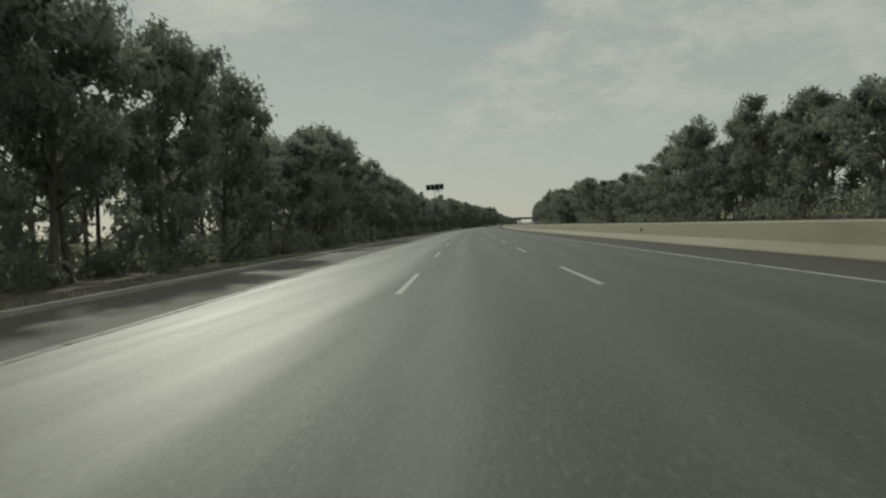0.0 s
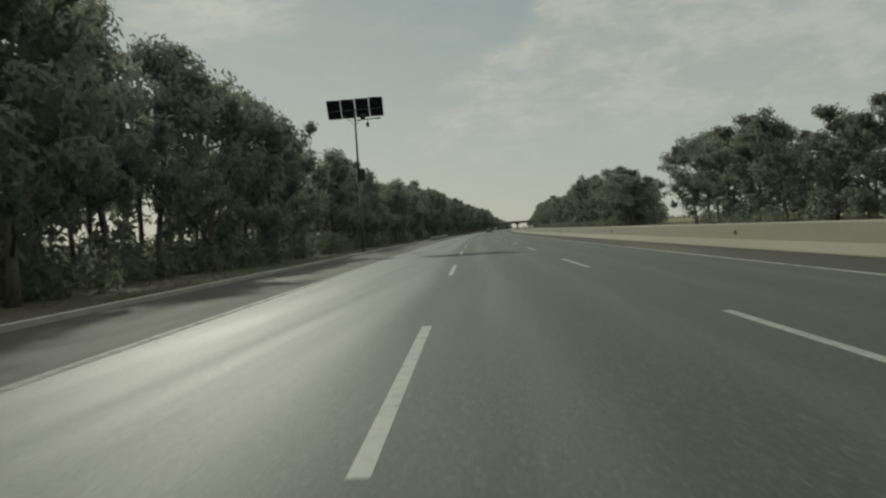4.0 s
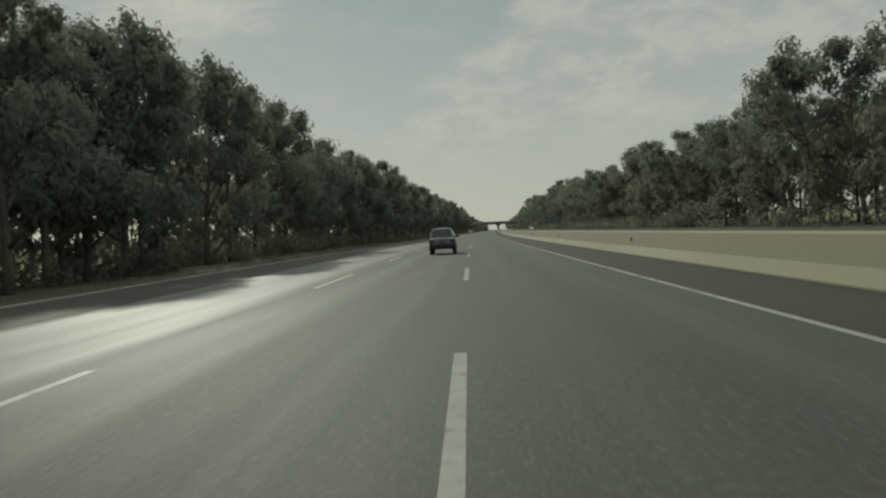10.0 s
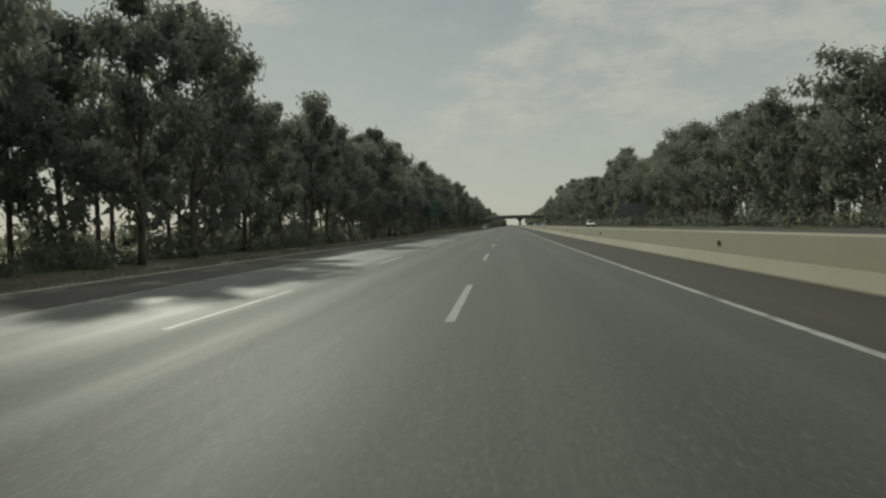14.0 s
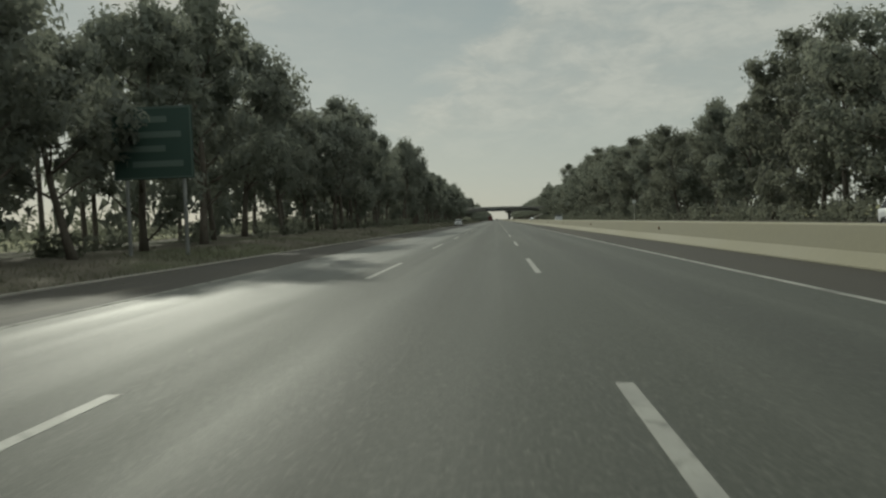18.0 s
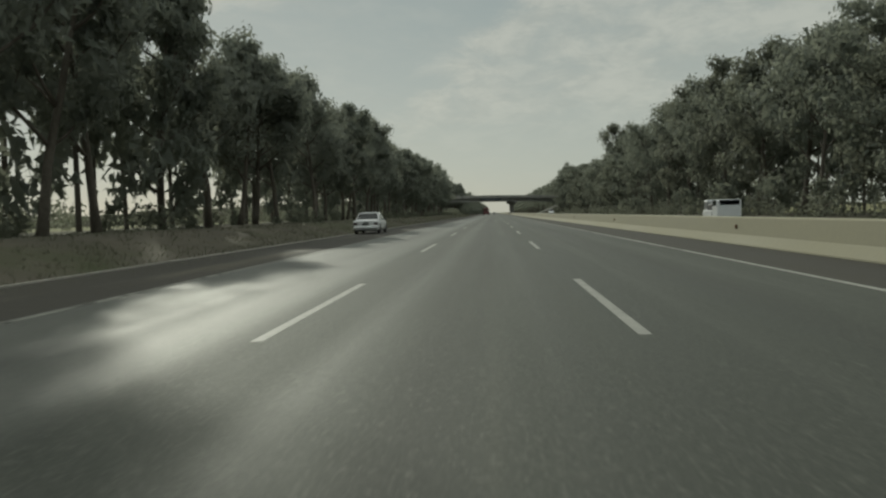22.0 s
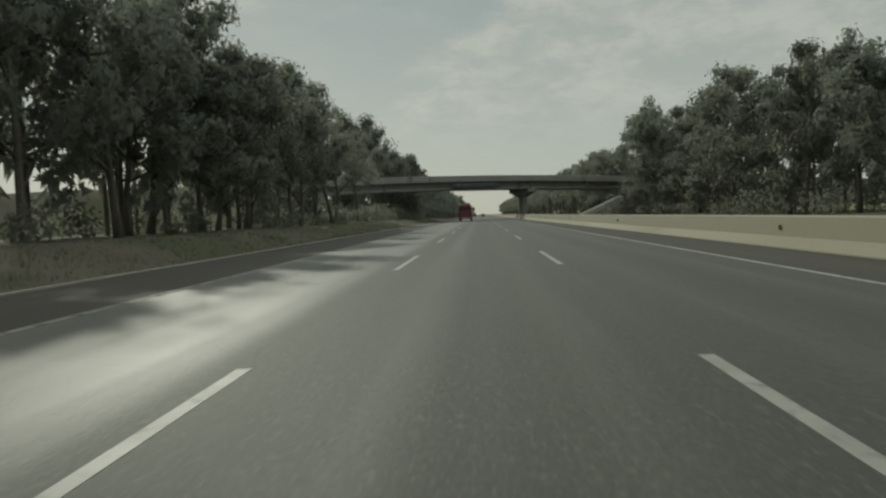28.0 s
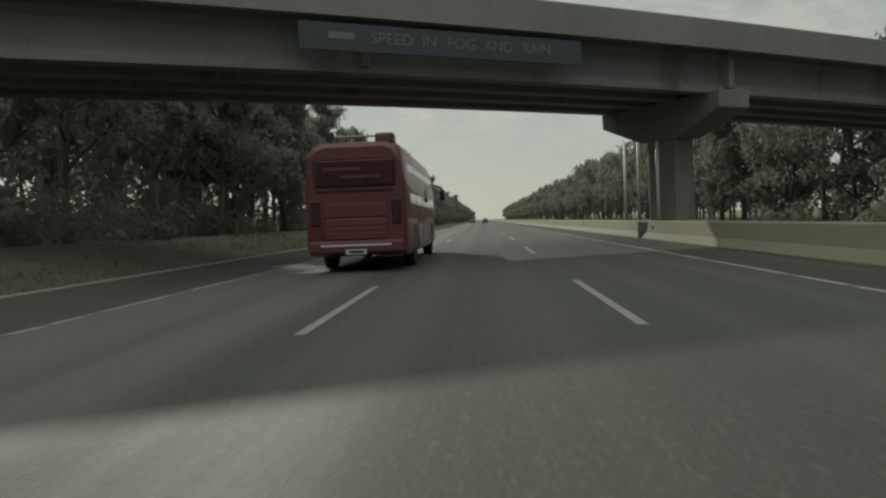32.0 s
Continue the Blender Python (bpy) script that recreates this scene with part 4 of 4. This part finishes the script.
def wheel(parent, x, y, r, width, side):
    bm = bmesh.new()
    prof = [(0.62 * r, -width / 2), (0.93 * r, -width / 2), (r, -width / 2 + 0.03), (r, width / 2 - 0.03), (0.93 * r, width / 2), (0.62 * r, width / 2)]
    n = 20
    skin(bm, [[Vector((x + p[1], y + p[0] * math.cos(a), r + p[0] * math.sin(a))) for p in prof] for a in (2 * math.pi * i / n for i in range(n + 1))], closed=True, caps=False)
    bmesh.ops.remove_doubles(bm, verts=bm.verts, dist=0.0005)
    bmesh.ops.recalc_face_normals(bm, faces=bm.faces)
    w = new("wheel")
    w.parent = parent
    part("tyre", bm, RUBBER, w, smooth=True)
    bm = bmesh.new()
    rod(bm, (x - width * 0.36, y, r), (x + width * 0.36, y, r), 0.63 * r, sides=18)
    rod(bm, (x + side * width * 0.30, y, r), (x + side * width * 0.46, y, r), 0.22 * r, 0.16 * r, sides=10)
    part("rim", bm, RIM, w)


def build_car(name, place, label, paint, length, width, height, kind, turn=0.0, group=""):
    """kind: hatch or sedan."""
    car = thing(name, place, label, "car", group, turn)
    w, wr = width / 2, width / 2 * (0.72 if kind == "hatch" else 0.78)
    belt, sill = height * 0.60, 0.33 if kind == "hatch" else 0.24
    L = length
    if kind == "hatch":
        stations = [(0.0, w * 0.90, sill + 0.12, belt - 0.03, 0), (0.06, w * 0.97, sill + 0.04, belt, 0), (0.10, w, sill, belt, 0.03), (0.42, w, sill, belt, 0.97), (0.62, w, sill, belt, 1.0), (L * 0.42, w, sill, belt, 1.0), (L * 0.56, w, sill, belt, 0.96),
                    (L * 0.70, w, sill, belt, 0.02), (L * 0.73, w, sill, belt - 0.01, 0), (L * 0.92, w * 0.98, sill, belt - 0.12, 0), (L * 0.98, w * 0.93, sill + 0.03, belt - 0.20, 0), (L, w * 0.86, sill + 0.12, belt - 0.27, 0)]
    else:
        stations = [(0.0, w * 0.88, sill + 0.14, belt - 0.04, 0), (0.07, w * 0.96, sill + 0.03, belt + 0.03, 0), (0.16, w, sill, belt + 0.05, 0), (0.72, w, sill, belt + 0.05, 0), (0.78, w, sill, belt + 0.05, 0.02), (1.34, w, sill, belt, 0.95), (1.6, w, sill, belt, 1.0), (L * 0.50, w, sill, belt, 1.0), (L * 0.56, w, sill, belt, 0.97),
                    (L * 0.72, w, sill, belt, 0.02), (L * 0.74, w, sill, belt - 0.01, 0), (L * 0.92, w * 0.98, sill, belt - 0.12, 0), (L * 0.98, w * 0.92, sill + 0.03, belt - 0.2, 0), (L, w * 0.84, sill + 0.12, belt - 0.28, 0)]
    rings = []
    for st, ww, s, b, f in stations:
        rings.append(section(st, ww, s, b, b + f * (height - b) if f else 0, wr + (w * 0.95 - wr) * (1 - f)))
    bm = bmesh.new()
    skin(bm, rings)
    bmesh.ops.recalc_face_normals(bm, faces=bm.faces)
    shell = part("body", bm, paint, car, smooth=True)
    shell.data.set_sharp_from_angle(angle=radians(32))
    part("underbody", boxed((0, L * 0.5, sill + 0.03), (width * 0.84, L * 0.9, 0.16), 0.02), DARK, car)
    r = 0.265 if kind == "hatch" else 0.30
    for y in (L * 0.17, L * 0.17 + L * 0.655):
        for s in (-1, 1):
            wheel(car, s * (w - 0.085), y, r, 0.165, s)
            bm = bmesh.new()
            arc = [Vector((0, y + (r + 0.06) * math.cos(a), r + (r + 0.06) * math.sin(a))) for a in (math.pi * i / 10 for i in range(11))]
            inner = [Vector((0, y + (r - 0.02) * math.cos(a), r + (r - 0.02) * math.sin(a))) for a in (math.pi * i / 10 for i in range(11))]
            skin(bm, [[Vector((s * (w - 0.05), 0, 0)) + p, Vector((s * (w + 0.012), 0, 0)) + p, Vector((s * (w + 0.012), 0, 0)) + q, Vector((s * (w - 0.05), 0, 0)) + q] for p, q in zip(arc, inner)])
            bmesh.ops.recalc_face_normals(bm, faces=bm.faces)
            part("wheel_arch", bm, DARK, car)
    # glass
    k_rear = 2 if kind == "hatch" else 4
    def screen(k0, k1, s0, s1):
        lo, hi = (rings[k][7].lerp(rings[k][-8], 0.5) for k in (k0, k1))
        p, q = lo.lerp(hi, s0), lo.lerp(hi, s1)
        x0, x1 = (w * 0.86 + (wr * 0.90 - w * 0.86) * s for s in (s0, s1))
        m = bmesh.new()
        c = [(-x0, p.y, p.z), (x0, p.y, p.z), (x1, q.y, q.z), (-x1, q.y, q.z)]
        pane(m, c if lo.y < L / 2 else c[::-1])
        return m

    part("rear_window", screen(k_rear, k_rear + 1, 0.10, 0.90), GLASS, car, "dark rear window")
    n_ws = len(stations) - 6 if kind == "hatch" else len(stations) - 6
    part("windscreen", screen(n_ws + 1, n_ws, 0.08, 0.92), GLASS, car)
    for s in (-1, 1):
        i_b, i_t = (4, 5) if s < 0 else (-5, -6)
        y0, y1 = (0.26, L * 0.66) if kind == "hatch" else (1.0, L * 0.68)
        yt0, yt1 = (0.50, L * 0.55) if kind == "hatch" else (1.42, L * 0.55)
        mid, mt = (y0 + y1) * 0.5, (yt0 + yt1) * 0.5
        xb, xt = s * (w * 0.95), s * (wr + 0.02)
        for c in (((y0, mid - 0.04), (yt0, mt - 0.04)), ((mid + 0.04, y1), (mt + 0.04, yt1))):
            q = [(xb, c[0][0], belt + 0.03), (xb, c[0][1], belt + 0.03), (xt, c[1][1], height - 0.11), (xt, c[1][0], height - 0.11)]
            bm = bmesh.new()
            pane(bm, q if s > 0 else q[::-1], 0.01)
            part("side_window", bm, GLASS, car)
        # trim strip, door handle, mirror
        part("trim_strip", boxed((s * (w + 0.004), L * 0.48, sill + 0.42 * (belt - sill)), (0.016, L * 0.56, 0.035), 0.004), DARK if kind == "hatch" else paint, car)
        part("door_handle", boxed((s * (w + 0.008), L * 0.40, belt - 0.12), (0.02, 0.15, 0.03), 0.006), DARK, car)
        m = part("mirror", boxed((s * (w + 0.08), L * 0.635, belt + 0.08), (0.17, 0.09, 0.12), 0.025), DARK, car)
        # tail lights and head lights
        part("tail_light", boxed((s * (w * 0.80), -0.002, belt - 0.18), (width * 0.15, 0.05, 0.24 if kind == "hatch" else 0.15), 0.012), REDLAMP, car)
        part("head_light", boxed((s * (w * 0.62), L - 0.02, belt - 0.36), (width * 0.2, 0.07, 0.13), 0.02), SIGNWHITE, car)
    part("rear_bumper", boxed((0, -0.03, sill + (0.14 if kind == "hatch" else 0.20)), (width * 0.97, 0.14, 0.26 if kind == "hatch" else 0.20), 0.07), DARK if kind == "hatch" else paint, car, "dark plastic bumper" if kind == "hatch" else "")
    part("front_bumper", boxed((0, L + 0.0, sill + 0.16), (width * 0.92, 0.16, 0.22), 0.04), DARK if kind == "hatch" else paint, car)
    plate = part("number_plate", boxed((0, -0.035 if kind == "sedan" else -0.012, belt - 0.22), (0.46, 0.014, 0.13), 0.004), PLATE, car, "pale plate with a dark bar")
    part("bar", boxed((0, -0.046 if kind == "sedan" else -0.023, belt - 0.22), (0.34, 0.008, 0.06)), DARK, plate)
    part("boot_handle", boxed((0, -0.012, belt - 0.10), (0.30, 0.03, 0.04), 0.01), DARK, car)
    if kind == "hatch":
        for s in (-1, 1):
            part("roof_rail", rodded(((s * wr * 0.80, 0.62, height + 0.03), (s * wr * 0.80, L * 0.50, height + 0.03), 0.016), ((s * wr * 0.80, 0.66, height - 0.02), (s * wr * 0.80, 0.66, height + 0.03), 0.014), ((s * wr * 0.80, L * 0.48, height - 0.02), (s * wr * 0.80, L * 0.48, height + 0.03), 0.014), sides=6), DARK, car)
            part("mud_flap", boxed((s * (w - 0.10), L * 0.17 - r - 0.05, 0.24), (0.16, 0.015, 0.22), 0.004), RUBBER, car)
        part("rear_wiper", rodded(((0.02, 0.10, belt + 0.06), (0.30, 0.20, belt + 0.20), 0.009), sides=6), DARK, car)
    else:
        part("boot_seam", boxed((0, -0.004, belt - 0.03), (width * 0.78, 0.012, 0.012)), DARK, car)
    part("exhaust", rodded(((-0.3, -0.08, 0.24), (-0.3, 0.3, 0.24), 0.028)), DARK, car)
    return car


def build_coach(place):
    bus = thing("coach", place, "tall maroon coach with tinted windows and a roof rack", "bus")
    W, H, L = 1.24, 3.18, 11.2
    rings = []
    for st, iw, low, cut in ((0.0, 0.10, 0.62, 0.16), (0.10, 0.02, 0.45, 0.05), (0.45, 0.0, 0.38, 0.0), (L - 1.1, 0.0, 0.38, 0.0), (L - 0.25, 0.03, 0.40, 0.12), (L, 0.12, 0.50, 0.45)):
        w = W - iw
        half = [(w * 0.96, low), (w, low + 0.12), (w, 1.55), (w - 0.02, 2.2), (w - 0.10, H - cut - 0.32), (w - 0.20, H - cut - 0.10), (w - 0.42, H - cut)]
        rings.append([Vector((-x, st, z)) for x, z in half] + [Vector((x, st, z)) for x, z in half[::-1]])
    bm = bmesh.new()
    skin(bm, rings)
    bmesh.ops.recalc_face_normals(bm, faces=bm.faces)
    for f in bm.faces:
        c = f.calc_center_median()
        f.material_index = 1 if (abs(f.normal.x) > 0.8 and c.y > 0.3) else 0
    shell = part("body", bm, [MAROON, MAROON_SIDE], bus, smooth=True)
    shell.data.set_sharp_from_angle(angle=radians(32))
    part("rear_window", boxed((0, -0.01, 2.40), (1.96, 0.05, 0.66), 0.05), REARGLASS, bus, "red-tinted rear window")
    for x, w, z in ((-0.3, 0.9, 2.50), (0.15, 1.0, 2.30)):
        part("lettering", boxed((x, -0.04, z), (w, 0.012, 0.07)), MAROON, bus, "faded line of lettering")
    part("wiper", rodded(((0.1, -0.05, 2.10), (0.62, -0.05, 2.42), 0.012), sides=6), DARK, bus)
    part("rear_grille", boxed((0, -0.015, 1.05), (1.5, 0.04, 0.5), 0.02), MAROON_SIDE, bus)
    part("engine_door", boxed((0, -0.012, 1.50), (1.55, 0.03, 0.34), 0.02), MAROON, bus)
    for z in (0.92, 1.04, 1.16):
        part("slat", boxed((0, -0.04, z), (1.4, 0.02, 0.05), 0.006), MAROON, bus)
    part("rear_panel_line", boxed((0, -0.012, 1.98), (1.9, 0.03, 0.06), 0.01), REDLAMP, bus)
    bumper = part("rear_bumper", boxed((0, -0.05, 0.62), (2.30, 0.20, 0.30), 0.05), MAROON, bus)
    part("chrome_strip", boxed((0, -0.155, 0.66), (1.7, 0.012, 0.05), 0.004), SIGNWHITE, bumper)
    for s in (-1, 1):
        part("tail_light", boxed((s * 0.98, -0.01, 1.45), (0.22, 0.05, 0.62), 0.03), REDLAMP, bus)
        for i in range(5):
            y = 1.1 + i * 1.85
            bm = bmesh.new()
            q = [(s * (W + 0.002), y, 1.62), (s * (W + 0.002), y + 1.7, 1.62), (s * (W - 0.075), y + 1.7, 2.66), (s * (W - 0.075), y, 2.66)]
            pane(bm, q if s > 0 else q[::-1], 0.02)
            part("side_window", bm, GLASS, bus)
        for y in (3.9, 5.6):
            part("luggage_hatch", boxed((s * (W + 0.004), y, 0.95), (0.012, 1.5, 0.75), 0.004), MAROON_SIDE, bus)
        for y in (2.3, L - 2.3):
            wheel(bus, s * (W - 0.17), y, 0.50, 0.30, s)
            bm = bmesh.new()
            arc = [(y + 0.62 * math.cos(a), 0.5 + 0.62 * math.sin(a)) for a in (math.pi * i / 12 for i in range(13))]
            inn = [(y + 0.50 * math.cos(a), 0.5 + 0.50 * math.sin(a)) for a in (math.pi * i / 12 for i in range(13))]
            skin(bm, [[Vector((s * (W - 0.1), p[0], p[1])), Vector((s * (W + 0.01), p[0], p[1])), Vector((s * (W + 0.01), q[0], q[1])), Vector((s * (W - 0.1), q[0], q[1]))] for p, q in zip(arc, inn)])
            bmesh.ops.recalc_face_normals(bm, faces=bm.faces)
            part("wheel_arch", bm, DARK, bus)
        m = part("mirror", boxed((s * (W + 0.30), L - 0.1, 2.15), (0.16, 0.14, 0.42), 0.04), DARK, bus)
        part("mirror_arm", rodded(((s * (W - 0.15), L - 0.25, 2.6), (s * (W + 0.30), L - 0.1, 2.40), 0.025)), DARK, bus)
    rack = part("roof_rack", rodded(((-0.55, 0.35, 3.30), (0.50, 0.35, 3.30), 0.025), ((-0.55, 0.35, 3.1), (-0.55, 0.35, 3.30), 0.02)), STEEL, bus)
    part("roof_box", boxed((0.72, 0.55, 3.24), (0.46, 0.55, 0.26), 0.06), MAROON, bus)
    part("beacon", boxed((-0.62, 0.35, 3.33), (0.18, 0.16, 0.20), 0.03), DARK, bus)
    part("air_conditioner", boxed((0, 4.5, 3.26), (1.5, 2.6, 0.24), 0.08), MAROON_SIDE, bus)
    part("windscreen", boxed((0, L - 0.02, 1.95), (2.0, 0.05, 1.0), 0.04), GLASS, bus)
    plate = part("number_plate", boxed((0, -0.165, 0.50), (0.5, 0.012, 0.12)), SIGNWHITE, bus, "pale plate with a dark bar")
    part("bar", boxed((0, -0.175, 0.50), (0.36, 0.006, 0.06)), DARK, plate)
    part("underbody", boxed((0, L / 2, 0.48), (2.2, L * 0.9, 0.2), 0.02), DARK, bus)


build_coach(at(-2.86, 1044.3, 0))
build_car("hatchback_car", at(0.42, 359.6, 0), "small old silver-grey hatchback with dark bumpers on the middle lane", SILVER, 3.30, 1.40, 1.41, "hatch", heading(360))
build_car("sedan_car", at(-8.0, 754.6, -0.012), "white sedan parked on the hard shoulder", WHITE, 4.40, 1.70, 1.44, "sedan")
for X, y in ((-2.9, 1262.0), (0.9, 1248.0)):
    build_car("distant_car", at(X, y, 0), "dark car far ahead on the straight", GREYCAR, 4.3, 1.7, 1.45, "sedan", group="cars far ahead")
build_car("oncoming_car", at(19.4, 613.0, 0), "white hatchback on the opposite carriageway", WHITE, 3.6, 1.55, 1.58, "hatch", 180)
build_car("oncoming_car", at(16.5, 925.0, 0), "pale hatchback on the opposite carriageway", WHITE, 3.6, 1.5, 1.62, "hatch", 180)


def build_van(place):
    van = thing("pickup_van", place, "white pickup van with a loaded bed beyond the median barrier", "van", turn=180)
    part("cab", boxed((0, 2.6, 0.95), (1.5, 1.3, 1.2), 0.14), WHITE, van)
    part("windscreen", boxed((0, 3.22, 1.36), (1.24, 0.06, 0.34), 0.02), GLASS, van)
    for s in (-1, 1):
        part("side_window", boxed((s * 0.745, 2.6, 1.34), (0.04, 0.86, 0.34), 0.015), GLASS, van)
    part("bed", boxed((0, 0.95, 0.70), (1.55, 2.0, 0.4), 0.04), WHITE, van)
    part("load", boxed((0, 0.35, 1.22), (1.40, 0.8, 0.7), 0.1), FRAME, van)
    part("tarpaulin", boxed((0, 1.30, 1.08), (1.38, 1.0, 0.44), 0.1), DARK, van)
    part("chassis", boxed((0, 1.6, 0.40), (1.2, 3.2, 0.18), 0.02), DARK, van)
    for y in (0.6, 2.7):
        for s in (-1, 1):
            wheel(van, s * 0.66, y, 0.28, 0.16, s)


build_van(at(15.0, 756.0, 0))

# ---- undergrowth ----


def build_undergrowth():
    rng = np.random.default_rng(44)
    # shrubs between and behind the trunks
    gap = (248, 312)
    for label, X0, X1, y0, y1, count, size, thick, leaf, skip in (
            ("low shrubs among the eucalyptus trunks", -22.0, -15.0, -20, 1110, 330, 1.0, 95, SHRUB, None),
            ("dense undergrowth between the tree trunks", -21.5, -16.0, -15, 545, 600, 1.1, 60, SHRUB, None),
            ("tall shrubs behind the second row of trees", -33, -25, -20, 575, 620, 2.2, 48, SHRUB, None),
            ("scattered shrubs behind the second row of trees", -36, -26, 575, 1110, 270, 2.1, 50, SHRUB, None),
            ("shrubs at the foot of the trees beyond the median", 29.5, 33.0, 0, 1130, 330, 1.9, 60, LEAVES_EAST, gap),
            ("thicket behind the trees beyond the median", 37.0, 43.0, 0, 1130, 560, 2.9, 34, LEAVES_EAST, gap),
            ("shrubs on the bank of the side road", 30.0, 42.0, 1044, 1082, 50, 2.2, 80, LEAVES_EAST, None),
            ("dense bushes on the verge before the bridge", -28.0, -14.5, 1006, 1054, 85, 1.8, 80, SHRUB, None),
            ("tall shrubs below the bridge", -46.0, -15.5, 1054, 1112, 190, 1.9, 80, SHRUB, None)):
        clouds = []
        for _ in range(count):
            X, y = rng.uniform(X0, X1), rng.uniform(y0, y1)
            if skip and skip[0] < y < skip[1]:
                continue
            r = rng.uniform(0.45, 1.1) * size * (1.5 if -22.5 < X < 0 and y < 470 else 1.0)
            p = at(X, y, ground_height(X, y) + r * 0.6)
            clouds.append(leaf_clump(rng, p, r * 0.6, 18, 0.34, droop=0.1, flat=0.95))
            clouds.append(leaf_clump(rng, p, r, int(thick * r), 0.36 * (95 / thick) ** 0.3, droop=0.3, flat=0.95))
        tagged(new("shrubs", facets("shrubs", np.concatenate(clouds), leaf)), label, "shrubs", kind="stuff")
    # far bushes on the plain
    clouds = []
    for _ in range(260):
        X, y = rng.choice([-1, 1]) * rng.uniform(120, 420), rng.uniform(0, 1900)
        r = rng.uniform(1.2, 3.6)
        clouds.append(leaf_clump(rng, at(X, y, r * 0.6), r, 60, 1.6, droop=0.1, flat=0.8))
    for _ in range(420):
        X, y = rng.uniform(-230, -110), rng.uniform(0, 1250)
        r = rng.uniform(1.6, 4.2)
        clouds.append(leaf_clump(rng, at(X, y, r * 0.6), r, 46, 1.9, droop=0.1, flat=0.9))
    tagged(new("bushes", facets("bushes", np.concatenate(clouds), SHRUB)), "scattered bushes on the plain", "bushes", kind="stuff")
    # grass along the verge: thin blades in tufts
    pts = []
    for _ in range(26000):
        X, y = -9.2 - abs(rng.normal()) * 2.6, rng.uniform(-10, 1085)
        p = np.array(at(X, y, ground_height(X, y) - 0.02))
        tall = 0.10 + 0.22 * max(0.0, noise.noise(Vector((X * 0.5, y * 0.2, 3.0))) + 0.3)
        for _ in range(4):
            a = rng.uniform(0, 6.28)
            s = np.array([math.cos(a), math.sin(a), 0.0]) * 0.018
            q = p + np.array([rng.normal() * 0.16, rng.normal() * 0.16, 0.0])
            pts += [q - s, q + s, q + np.array([rng.normal() * 0.07, rng.normal() * 0.07, tall * rng.uniform(0.5, 1.3)])]
    tagged(new("verge_grass", facets("verge_grass", np.array(pts), STRAW)), "dry grass tufts on the verge", "grass", kind="stuff")
    # leaf litter and gravel on the shoulder's edge
    pts = []
    for _ in range(5000):
        X, y = -8.9 + abs(rng.normal()) * 0.5, rng.uniform(-10, 1085)
        p = np.array(at(X, y, 0.0))
        a = rng.uniform(0, 6.28)
        u, v = np.array([math.cos(a), math.sin(a), 0.0]) * rng.uniform(0.02, 0.06), np.array([-math.sin(a), math.cos(a), 0.3]) * rng.uniform(0.02, 0.05)
        pts += [p - u, p + v, p + u, p - v * 0.4]
    tagged(new("leaf_litter", facets("leaf_litter", np.array(pts), STRAW, 4)), "dry leaves along the shoulder's edge", "leaf litter", kind="stuff")


build_undergrowth()
